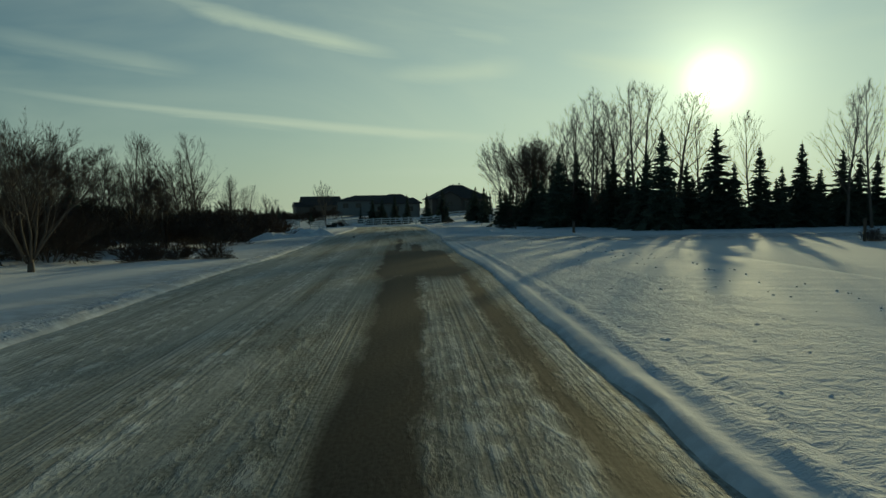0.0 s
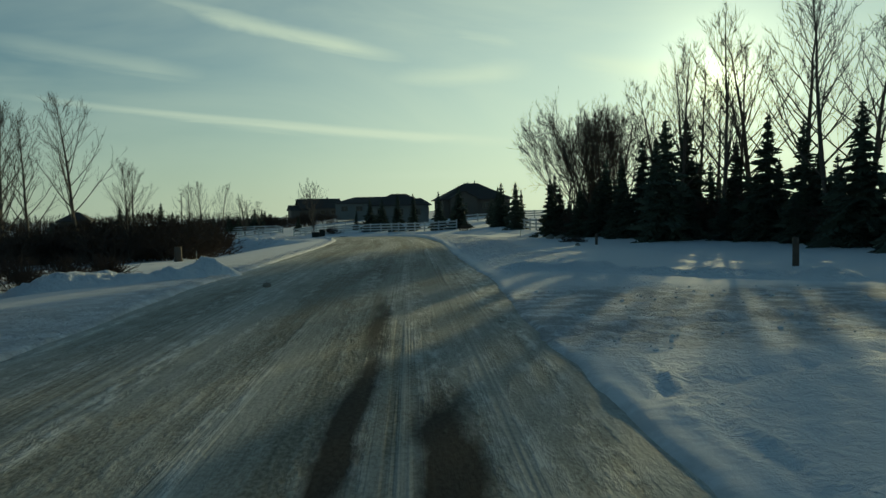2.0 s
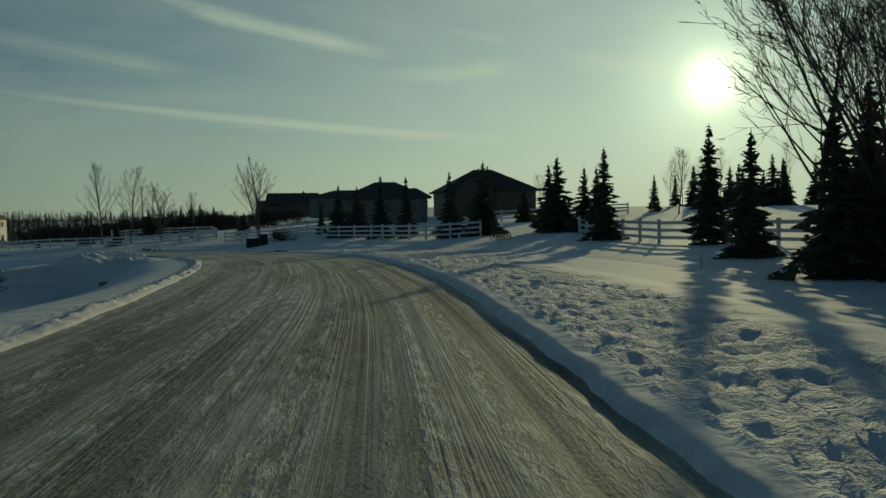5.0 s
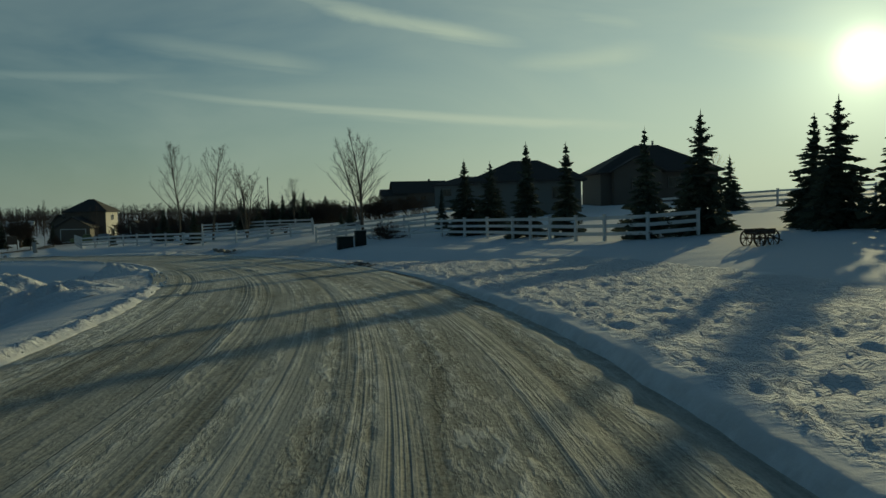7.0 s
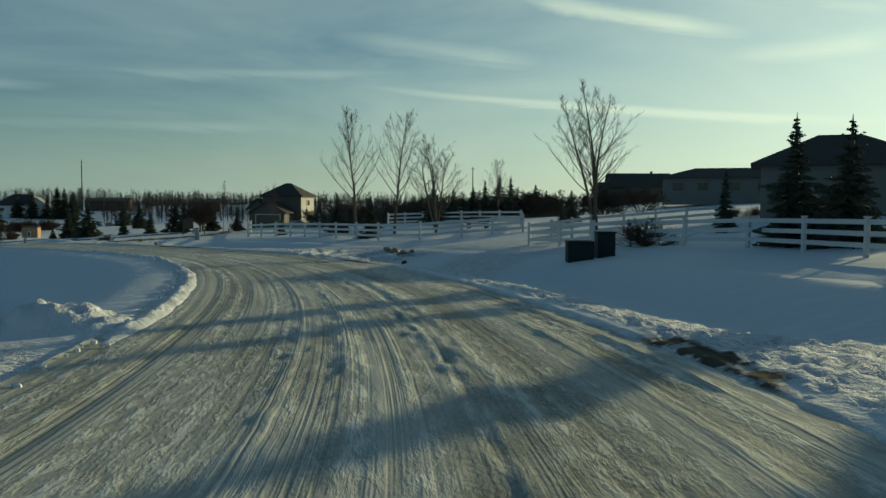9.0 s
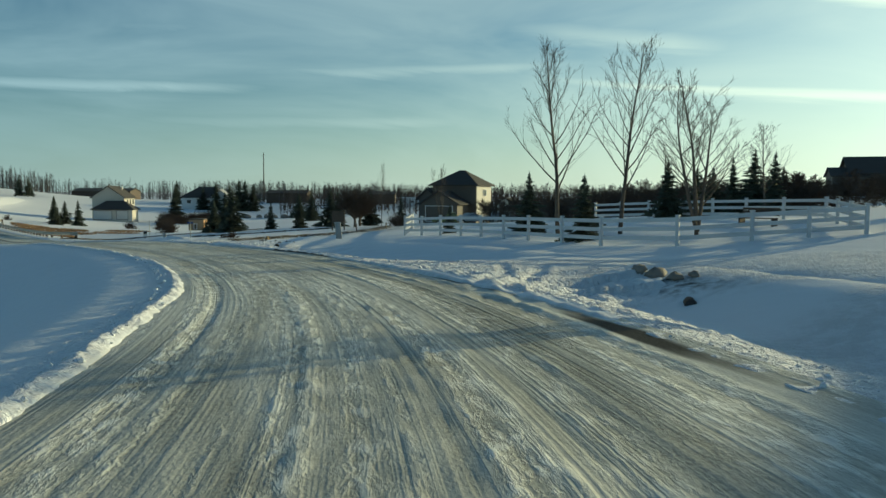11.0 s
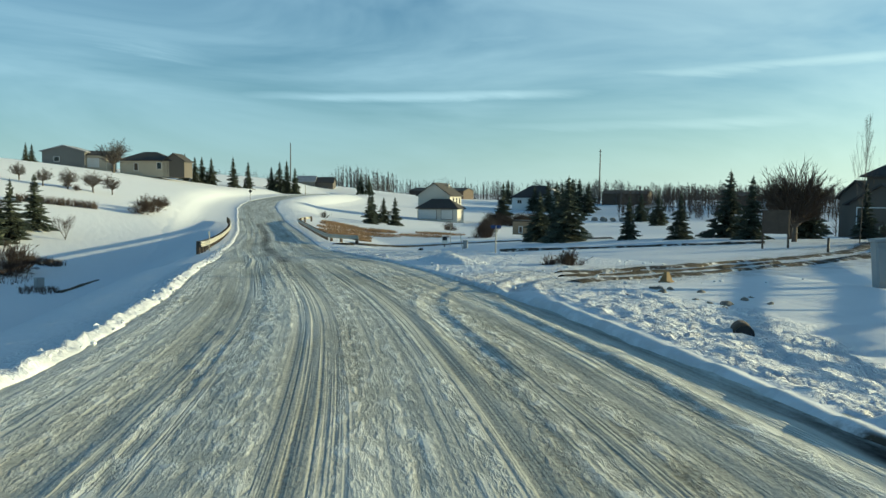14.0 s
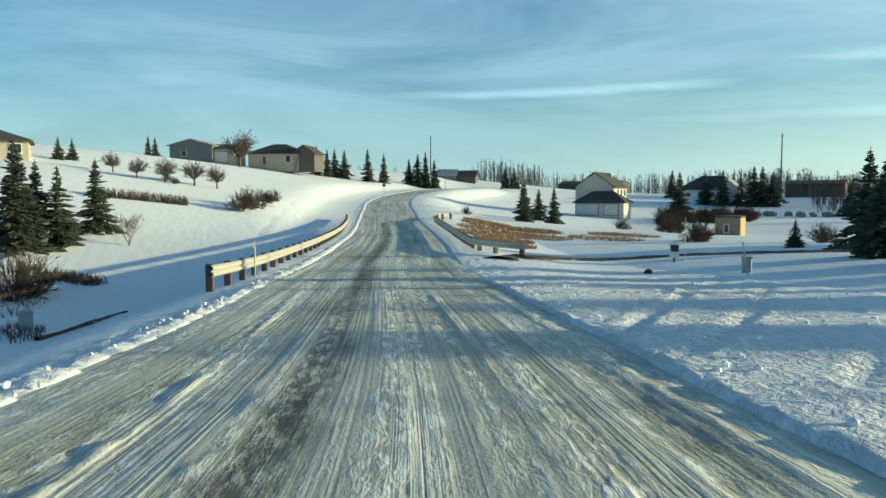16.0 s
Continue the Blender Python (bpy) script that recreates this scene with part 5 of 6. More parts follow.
# ---- thickets and hedges ----
stand_of(CLUMPS, [(-12.1, 22.9, 4.7), (-13.9, 36.2, 4.3), (-14.4, 26.5, 4.9), (-13.6, 38.5, 3.9), (-18.5, 54.0, 4.4), (-15.6, 39.5, 4.2), (-16.8, 32.5, 4.7), (-18.8, 37.0, 5.0), (-16.4, 27.0, 5.0), (-20.5, 34.0, 5.2)], 7.0, seed=51, wide=1.05)
stand_of(ASHES, [(-14.6, 45.6, 5.3), (-15.2, 34.5, 4.6), (-15.8, 47.5, 5.0), (-17.5, 29.0, 4.9), (-14.2, 36.0, 3.9), (-19.0, 45.0, 4.8)], 9.0, seed=66, wide=1.15)
stand_of(DARK_SHRUBS, [(-15.0, 25.4, 2.4), (-17.0, 28.6, 3.0), (-13.6, 27.0, 2.0), (-14.6, 29.2, 2.5), (-16.6, 31.0, 2.6), (-13.4, 32.2, 2.2), (-11.2, 38.0, 2.4), (-12.6, 41.0, 2.6), (-15.6, 42.5, 2.8), (-17.6, 34.0, 2.6), (-10.2, 36.4, 1.8), (-16.2, 36.5, 2.6), (-18.5, 39.0, 3.0), (-20.5, 43.0, 3.2), (-15.5, 30.0, 2.2), (-22.0, 47.0, 3.4), (-24.0, 52.0, 3.4), (-13.8, 40.0, 2.0), (-25.0, 60.0, 3.2)], 2.2, seed=52, wide=1.15, group="thicket by the road")
stand_of(DARK_SHRUBS, [(-20.5, 70.0, 2.8), (-22.0, 76.0, 3.0), (-24.5, 78.0, 3.2), (-22.8, 81.5, 3.0), (-26.0, 84.0, 3.4), (-23.6, 87.0, 3.0), (-24.3, 92.5, 3.0), (-28.0, 90.0, 3.2), (-24.0, 98.0, 2.8), (-27.5, 96.0, 3.0), (-31.0, 95.0, 3.2), (-34.0, 88.0, 3.2)], 2.2, seed=53, wide=1.2, group="thicket past the field")
BRUSH = [(-63.3, 204.5, 3.6), (-60.5, 202.0, 3.4), (-56.0, 199.0, 3.2), (-52.0, 196.5, 3.2), (-49.0, 195.0, 3.0), (-58.0, 210.0, 4.0), (-67.0, 196.0, 3.4), (-70.5, 193.0, 3.2), (-64.0, 215.0, 4.2), (-72.0, 202.0, 3.8), (-45.0, 178.0, 3.0), (-48.0, 180.0, 3.2), (-52.0, 184.0, 3.2),
         (-36.0, 183.0, 3.0), (-31.0, 186.0, 3.0), (-27.0, 190.0, 3.2)]
thick = random.Random(44)
BRUSH += [(thick.uniform(-74, -30), 0, thick.uniform(2.6, 3.8)) for i in range(34)]
BRUSH = [(x, y or 181 - 0.55 * (x + 30) + thick.uniform(-6, 14), tall) for x, y, tall in BRUSH]
wood = random.Random(58)
spots = [(wood.uniform(66, 86), wood.uniform(0.30, 0.60), wood.uniform(2.3, 3.2)) for i in range(20)]
stand_of(DARK_SHRUBS, [(-1 - (y - 27) * slope, y, tall) for y, slope, tall in spots], 2.2, seed=63, wide=1.25, group="thicket past the field")
stand_of(DARK_SHRUBS, BRUSH, 2.2, seed=54, wide=1.1, group="brush behind the paddock")
stand_of(DARK_SHRUBS, [(9.5, 79.5, 2.6), (12.0, 74.0, 2.8), (13.5, 68.0, 2.8), (16.5, 60.0, 2.6), (20.5, 57.5, 2.4), (25.0, 57.5, 2.4), (29.0, 58.0, 2.6), (8.0, 80.5, 2.2), (33.0, 59.0, 2.6), (38.0, 60.0, 2.6)], 2.2, seed=55, wide=1.2, group="undergrowth of the grove")
stand_of(SHRUBS, [(-112.0, 189.0, 1.6), (-118.5, 184.0, 2.0), (-121.5, 186.0, 1.7), (-150.0, 205.0, 2.0), (-158.0, 209.0, 2.2), (-166.0, 215.0, 2.3), (-172.0, 219.0, 2.2), (-178.0, 222.0, 2.0), (-161.0, 204.0, 1.8), (-66.3, 153.9, 0.6), (-67.2, 154.3, 0.5), (-66.9, 153.5, 0.45), (-67.5, 172.5, 1.3)], 1.6, seed=56)
stand_of(SHRUBS, [(-149.8, 154.0, 2.3), (-152.0, 155.2, 2.4), (-157.8, 157.2, 1.6), (-160.0, 158.2, 1.6), (-169.0, 147.0, 0.9), (-165.0, 147.8, 0.9), (-165.7, 183.7, 1.2)], 1.6, seed=57)
stand_of(SHRUBS, [(-9.4, 25.8, 0.8), (-8.4, 25.0, 0.7), (-7.2, 24.6, 0.7), (-10.6, 27.0, 0.9), (-15.1, 52.2, 1.0), (-14.1, 53.4, 0.9), (-13.3, 54.3, 0.8), (-16.5, 51.5, 1.0), (-12.4, 47.5, 0.8), (-11.4, 47.8, 0.7), (-13.6, 47.3, 0.8), (-10.6, 48.4, 0.8), (-14.6, 46.8, 0.8), (18.0, 32.6, 0.7), (6.0, 69.8, 0.5), (5.4, 70.2, 0.5)], 1.6, seed=58, wide=1.3, group="low bushes by the drive")


def hedge(a, b, height, width, label, seed):
    """A clipped leafless hedge as many short upright twigs."""
    rnd = random.Random(seed)
    s = Shape()
    ax, ay, bx, by = *a, *b
    run = math.hypot(bx - ax, by - ay)
    for i in range(int(run * 60)):
        q, off = rnd.random(), rnd.uniform(-0.5, 0.5) * width
        x, y = ax + (bx - ax) * q - (by - ay) / run * off, ay + (by - ay) * q + (bx - ax) / run * off
        z = float(land(x, y))
        l = height * rnd.uniform(0.6, 1.05)
        s.tube([(x, y, z - 0.1), (x + rnd.gauss(0, 0.10), y + rnd.gauss(0, 0.10), z + l * 0.5), (x + rnd.gauss(0, 0.2), y + rnd.gauss(0, 0.2), z + l)], [0.035, 0.028, 0.008], 3, False)
    ob = new("hedge", s.mesh("hedge", TWIG))
    return tagged(ob, label, "hedge")


stand_of(BROAD, [(-72.6, 172.6, 4.3), (-76.0, 177.0, 4.0)], 4.5, seed=59, wide=1.15)
stand_of(SHRUBS, [(-117.9, 139.3, 3.0), (-119.2, 140.1, 2.6)], 1.6, seed=60, wide=0.85)
stand_of(CLUMPS, [(-133.4, 144.4, 2.7)], 7.0, seed=62, wide=0.8)
stand_of(ASHES, [(-69.0, 172.2, 5.6)], 9.0, seed=65, wide=0.4)
stand_of(SHRUBS, [(-178.0, 222.5, 2.4), (-181.5, 226.0, 2.6), (-183.6, 231.0, 2.8), (-185.0, 236.0, 2.8), (-186.5, 241.0, 2.8), (-190.0, 247.0, 2.8), (-188.0, 232.0, 2.6), (-192.0, 240.0, 2.8), (-190.5, 233.0, 3.0), (-194.0, 236.0, 3.0), (-187.0, 238.0, 3.0), (-184.6, 236.0, 2.6), (-190.0, 243.5, 3.2), (-188.7, 248.5, 3.0), (-198.0, 240.5, 3.2), (-195.0, 246.0, 3.2), (-200.5, 238.0, 2.8), (-192.5, 250.5, 3.2)], 1.6, seed=67, wide=1.2, group="brush below the far house")
stand_of(SHRUBS, [(-17.4, 136.6, 1.3), (-12.4, 136.0, 0.7), (-11.2, 135.8, 0.8), (-10.2, 135.6, 0.7), (-15.9, 160.5, 0.9), (-14.2, 161.0, 0.8), (-8.8, 134.6, 0.7)], 1.6, seed=68, wide=1.5, group="low bushes behind the fence")

hedge((-150.2, 140.4), (-150.2, 148.9), 0.95, 1.1, "long clipped grey-brown hedge on the snowy slope", 61)
hedge((-124.0, 140.5), (-121.5, 143.4), 0.6, 1.0, "low dark hedge at the foot of the snowy slope", 62)

# dry grass on the bank and reeds in the hollow
def tufts(name, rows, count, height, mat, label, seed):
    rnd = random.Random(seed)
    s = Shape()
    for i in range(count):
        cx, cy, rx, ry = rnd.choice(rows)
        a, r = rnd.uniform(0, 6.283), math.sqrt(rnd.random())
        x, y = cx + math.cos(a) * r * rx, cy + math.sin(a) * r * ry
        z = float(land(x, y)) if name == "reeds" else float(ground_height(x, y)[0])
        for k in range(3):
            h = height * rnd.uniform(0.5, 1.2)
            dx, dy, t = rnd.gauss(0, 0.35) * h, rnd.gauss(0, 0.35) * h, rnd.uniform(0, 3.14)
            wide = 0.016 if name == "reeds" else 0.05
            wx, wy = wide * math.cos(t), wide * math.sin(t)
            s.add([(x - wx, y - wy, z - 0.05), (x + wx, y + wy, z - 0.05), (x + dx, y + dy, z + h)], [(0, 1, 2)])
    return tagged(new(name, s.mesh(name, mat)), label, "grass", kind="stuff")


tufts("dry_grass", [(-128, 171.5, 6, 2.4), (-136, 175, 7, 2.6), (-145, 178.5, 6, 2.4), (-120, 169, 4, 1.6), (-131, 177, 5, 2.0), (-140, 181, 5, 2.0), (-127, 181, 5, 2.2), (-132, 186, 5, 2.2), (-150, 180, 5, 2)], 6000, 0.24, DRY_GRASS, "tawny dry grass lying on the snowy bank", 63)
tufts("reeds", [(-108.5, 140.6, 2.2, 0.8), (-107, 141.6, 2.0, 0.7), (-116, 139.5, 3, 1.5)], 260, 0.34, RED_TWIG, "dark dry reeds along the frozen creek", 64)


bare_track([(-105.6, 142.2), (-107.6, 143.2), (-109.6, 144.0), (-111.8, 145.3)], 0.3, "dark open water of the narrow creek between snow banks", 0.10, 2.2)


# ploughed heaps at the mouth of a drive
def snow_heap(a, b, half, tall, label, seed):
    """A ploughed heap along a line: a ragged mound that thins out to nothing."""
    ax, ay, bx, by = *a, *b
    run = math.hypot(bx - ax, by - ay)
    ux, uy = (bx - ax) / run, (by - ay) / run
    q, w = np.meshgrid(np.arange(-half, run + half, 0.09), np.linspace(-half * 1.3, half * 1.3, 26), indexing="ij")
    x, y = ax + ux * q - uy * w, ay + uy * q + ux * w
    far = np.hypot(np.maximum(0, np.maximum(-q, q - run)), w) / half
    shape = np.clip(1 - far**1.6, 0, 1) * np.clip(0.55 + 0.55 * rough_noise(x, y, 0.7, seed) + 0.35 * rough_noise(x, y, 1.9, seed + 1), 0.08, 1.5)
    rough = (1 - 2 * np.abs(rough_noise(x, y, 3.3, seed + 2))) * 0.09 + (1 - 2 * np.abs(rough_noise(x, y, 7.0, seed + 3))) * 0.05
    z = ground_height(x, y) + tall * shape + rough * np.clip(1.3 - far, 0, 1) * min(1.0, tall * 2) - 0.10 * smooth(0.95, 1.25, far)
    ob = surface("snow_heap", x, y, z, SNOW, {"churn": 0.7 * np.clip(1.4 - far, 0, 1), "dirt": 0 * x}, label)
    return tagged(ob, label, kind="structure")


snow_heap((-21.5, 111.7), (-25.5, 109.6), 0.95, 0.5, "lumpy ploughed snow heap at the mouth of a drive", 3)
snow_heap((-18.4, 103.8), (-21.5, 105.4), 1.5, 0.5, "tall ploughed snow heap at the mouth of a drive", 8)
snow_heap((-10.2, 44.4), (-7.4, 47.0), 0.9, 0.42, "low ploughed snow heap at the corner of a drive", 9)
snow_heap((0.9, 46.6), (6.8, 43.4), 0.9, 0.24, "low ploughed snow heap along the edge of a drive", 12)
snow_heap((-68.5, 151.6), (-72.8, 153.0), 0.8, 0.2, "low ploughed snow heap beside the drive", 5)
snow_heap((-30.5, 136.2), (-31.5, 139.4), 0.9, 0.25, "low ploughed snow heap beside the drive", 6)


def clods(spans, seed):
    """Crumbs and lumps of snow thrown onto the verges."""
    rnd = random.Random(seed)
    spots = []
    for s0, s1, w0, w1, count, big in spans:
        spots += [(rnd.uniform(s0, s1), w0 + (w1 - w0) * rnd.random() ** 1.4, big * rnd.uniform(0.35, 1.0) ** 2) for i in range(count)]
    run, off = np.array([q[0] for q in spots]), np.array([q[1] for q in spots])
    x = np.interp(run, RUN, LINE[:, 0]) + np.interp(run, RUN, RIGHT[:, 0]) * off
    y = np.interp(run, RUN, LINE[:, 1]) + np.interp(run, RUN, RIGHT[:, 1]) * off
    z = ground_height(x, y)
    lumps = Shape()
    for i, (a, b, c) in enumerate(zip(x, y, z)):
        r = spots[i][2]
        lumps.lump((a, b, c + r * 0.15 + (0.05 if spots[i][1] < 0 else 0.01)), (r * rnd.uniform(0.8, 1.4), r, r * 0.75), i, 3, 6, 0.3)
    me = lumps.mesh("snow_clods", SNOW)
    return tagged(new("snow_clods", me), "scattered clods of snow along the ploughed road edge", "snow", kind="stuff")


clods([(20, 56, 3.6, 9.0, 500, 0.035), (92, 128, 3.4, 7.2, 600, 0.045), (130, 182, 3.4, 6.6, 500, 0.05), (186, 222, 3.3, 11.0, 500, 0.055), (100, 240, -3.55, -3.15, 420, 0.05)], 91)


# ---- far woods ----
def clear_of_houses(x, y):
    return all(math.hypot(x - hx, y - hy) > 13 for hx, hy in ((-89, 214), (-81, 203), (-201, 225), (-12, 196), (3, 173), (-45, 290), (-140, 204)))


def far_woods(name, a0, a1, near, deep, count, tall, label, seed, twigs=30, mat=TWIG):
    """A belt of bare poplars far off; angles are degrees to the left of north."""
    rnd = random.Random(seed)
    s = Shape()
    for i in range(count):
        a, r = radians(rnd.uniform(a0, a1)), near + rnd.uniform(0, deep)
        x, y = -40 - math.sin(a) * r, 120 + math.cos(a) * r
        if not clear_of_houses(x, y):
            continue
        z, h = float(ground_height(x, y)[0]) - 0.5, tall * rnd.uniform(0.45, 1.1)
        s.tube([(x, y, z), (x + rnd.gauss(0, 0.3), y, z + h)], [0.014 * h, 0.01], 3, False)
        for k in range(twigs):
            b, q = rnd.uniform(0, 6.283), rnd.uniform(0.1, 0.95)
            l = h * 0.30 * (1.1 - q * 0.6)
            px, py, pz = x, y, z + h * q
            ex, ey, ez = x + math.cos(b) * l * 0.6, y + math.sin(b) * l * 0.6, pz + l * rnd.uniform(0.5, 1.0)
            s.add([(px - 0.009 * h, py, pz), (px + 0.009 * h, py, pz + 0.01 * h), (ex, ey, ez)], [(0, 1, 2)])
    return tagged(new(name, s.mesh(name, mat)), label, "trees", kind="stuff")


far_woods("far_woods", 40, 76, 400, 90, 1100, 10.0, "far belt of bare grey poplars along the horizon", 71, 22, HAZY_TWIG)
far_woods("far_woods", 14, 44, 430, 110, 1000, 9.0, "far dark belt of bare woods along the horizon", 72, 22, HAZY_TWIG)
far_woods("brush", 1, 21, 66, 60, 420, 3.4, "dark tangle of leafless brush behind the paddock fence", 75)
far_woods("brush", 17, 32, 112, 90, 560, 4.2, "dark tangle of leafless brush around the houses", 76)
far_woods("brush", 22, 46, 230, 160, 1600, 6.5, "dark leafless woodland across the fields", 77)
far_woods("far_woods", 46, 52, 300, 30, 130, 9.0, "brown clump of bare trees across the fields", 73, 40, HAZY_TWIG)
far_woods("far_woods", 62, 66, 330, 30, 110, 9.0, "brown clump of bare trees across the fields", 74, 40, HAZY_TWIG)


# ---- guard rails ----
def guard_rail(side, s0, s1, flare, label):
    """A steel beam on timber posts, along the road at an offset; flare turns its ends away."""
    spots = []
    for s in np.arange(s0, s1, 1.9):
        q = (s - s0) / (s1 - s0)
        out = side + math.copysign(1, side) * flare * (max(0, 1 - q / 0.12) ** 2 + max(0, (q - 0.85) / 0.15) ** 2 * 1.2)
        x = np.interp(s, RUN, LINE[:, 0]) + np.interp(s, RUN, RIGHT[:, 0]) * out
        y = np.interp(s, RUN, LINE[:, 1]) + np.interp(s, RUN, RIGHT[:, 1]) * out
        spots.append(Vector((x, y, np.interp(s, RUN, LINE[:, 2]))))
    origin = spots[0].copy()
    ob = thing("guard_rail", origin.x, origin.y, origin.z, 0, label, "guard rail")
    post = Shape().box((0, 0, 0.0), (0.17, 0.2, 1.26), 0, 0.015).mesh("post", DARK_WOOD)
    toward_road = -math.copysign(1, side)
    wave = ((0.0, 0.30), (0.06, 0.35), (0.06, 0.41), (0.0, 0.455), (0.06, 0.50), (0.06, 0.56), (0.0, 0.61))
    beam_v, beam_f = [], []
    for i, p in enumerate(spots):
        t = (spots[min(i + 1, len(spots) - 1)] - spots[max(i - 1, 0)]).normalized()
        r = Vector((t.y, -t.x, 0)) * toward_road
        o = new("post", post)
        o.parent, o.location = ob, p - origin - r * 0.10
        o.rotation_euler.z = math.atan2(t.y, t.x)
        tip = t * (-0.5 if i == 0 else 0.5 if i == len(spots) - 1 else 0.0)
        for back in (0.0, -0.025):
            beam_v += [tip + p - origin + r * (0.07 + w + back) + Vector((0, 0, z)) for w, z in wave]
    k = len(wave)
    for i in range(len(spots) - 1):
        a, b = i * 2 * k, (i + 1) * 2 * k
        for j in range(k - 1):
            beam_f += [(a + j, b + j, b + j + 1, a + j + 1), (a + k + j + 1, b + k + j + 1, b + k + j, a + k + j)]
        beam_f += [(a, a + k, b + k, b), (a + k - 1, b + k - 1, b + 2 * k - 1, a + 2 * k - 1)]
    for end in (0, (len(spots) - 1) * 2 * k):
        beam_f += [(end + j, end + j + 1, end + k + j + 1, end + k + j) for j in range(k - 1)]
    part("beam", Shape().add(beam_v, beam_f), STEEL, ob)
    return ob


def run_at(x):
    return float(np.interp(-x, -LINE[:, 0], RUN))


guard_rail(-4.15, run_at(-90.8), run_at(-150), 0.2, "long steel guard rail on timber posts at the creek crossing")
guard_rail(4.35, run_at(-106), run_at(-152), 1.9, "curved steel guard rail on timber posts at the creek crossing")


# ---- roadside things ----
def utility_box(x, y, rz, w, d, h, mat, label, sink=0.15, tilt=0.0):
    ob = thing("utility_box", x, y, None, rz, label, "utility box")
    ob.rotation_euler.y = radians(tilt)
    part("cabinet", Shape().box((0, 0, h / 2 - sink / 2), (w, d, h + sink), 0, 0.03), mat, ob)
    part("lid", Shape().box((0, 0, h + 0.02), (w + 0.06, d + 0.06, 0.07), 0, 0.02), mat, ob)
    part("door", Shape().box((0, -d / 2 - 0.012, h * 0.48), (w * 0.86, 0.03, h * 0.75), 0, 0.008), mat, ob)
    return ob


utility_box(-19.0, 131.6, 24, 0.95, 0.7, 0.66, GREEN_BOX, "dark green transformer cabinet standing in snow")
utility_box(-18.3, 132.6, 24, 0.65, 0.7, 0.86, GREEN_BOX, "taller dark green transformer cabinet standing in snow")
utility_box(-57.6, 155.2, 55, 0.34, 0.3, 0.95, GREY_BOX, "grey utility pedestal leaning in the snow", 0.3, -5)
utility_box(-91.6, 165.4, 60, 0.28, 0.26, 0.5, GREY_BOX, "small grey utility pedestal half sunk in snow", 0.3)
utility_box(-109.5, 141.2, 20, 0.6, 0.5, 0.7, GREY_BOX, "small grey cabinet beside the frozen creek", 0.3)


def stake(x, y, h, r, mat, label, name="marker_post", lean=0.0, cap=None):
    ob = thing(name, x, y, None, 0, label, "post")
    ob.rotation_euler.x = radians(lean)
    part("pole", Shape(True).tube([(0, 0, -0.3), (0, 0, h)], [r, r * 0.9], 8), mat, ob)
    if cap:
        part("reflector", Shape().box((0, -r - 0.01, h - 0.14), (0.09, 0.02, 0.2), 0, 0.006), cap, ob)
    return ob


stake(8.0, 47.5, 0.75, 0.09, DARK_WOOD, "short dark timber post in the snow field")
stake(17.6, 32.5, 0.9, 0.07, DARK_WOOD, "dark timber post beside a bush in the snow")
stake(6.15, 65.4, 0.55, 0.07, DARK_WOOD, "short dark timber post near the spruce grove")
stake(-13.9, 66.4, 0.5, 0.025, STEEL, "thin metal stake in the snow")
stake(4.4, 87.2, 0.5, 0.02, STEEL, "thin metal stake in the snow")
stake(-66.4, 166.2, 0.55, 0.05, BLACK, "short black marker post beside the drive")
stake(-64.8, 168.0, 0.5, 0.05, BLACK, "short black marker post beside the drive")
stake(-90.6, 164.6, 1.1, 0.025, STEEL, "leaning metal marker rod in the snow", lean=12)
ob = stake(-79.6, 159.9, 1.35, 0.03, STEEL, "slim street sign post with a small blue plate in the snow", "street_sign")
part("plate", Shape().box((0, 0, 1.28), (0.5, 0.025, 0.15), 0.9, 0.006), material("blue_sign_enamel", (0.03, 0.06, 0.20), 0.5, grain=(0.1, 6.0)), ob, "small blue enamel plate")
stake(-96.2, 150.0, 1.2, 0.03, STEEL, "slim metal delineator post behind the guard rail", cap=TRIM)
solid("tree_stump", Shape(True).tube([(0, 0, -0.2), (0, 0, 0.3), (0, 0, 0.75)], [0.24, 0.19, 0.18], 10), BARK, -14.9, 66.6, label="short dark tree stump in the snow", category="tree stump")

for i, (x, y, sx, sz) in enumerate(((-31.4, 139.9, 0.22, 0.16), (-30.9, 139.8, 0.30, 0.20), (-30.3, 139.6, 0.26, 0.12), (-29.9, 139.9, 0.16, 0.10), (-59.4, 150.6, 0.09, 0.06), (-58.6, 150.9, 0.08, 0.06), (-58.9, 150.2, 0.10, 0.07), (5.0, 64.0, 0.15, 0.1), (-18.1, 99.9, 0.2, 0.12),
                                    (-4.9, 43.2, 0.09, 0.06), (5.6, 79.0, 0.35, 0.22), (6.2, 78.2, 0.3, 0.2))):
    solid("rock", Shape(True).lump((0, 0, sz * 0.3), (sx, sx * 0.8, sz), 80 + i), ROCK, x, y, None, i * 47, "rough grey-brown fieldstone poking out of the snow", "rock")
for i in range(26):
    a = i / 25
    solid("rock", Shape(True).lump((0, 0, 0.35), (0.9, 0.7, 0.6), 120 + i), ROCK, -219 + a * 20 + 2.2 * math.sin(i * 12.9), 262 + a * 14 + 1.6 * math.sin(i * 7.7), None, i * 61, "pale boulder of a long stone bank", "rock", "stone bank")


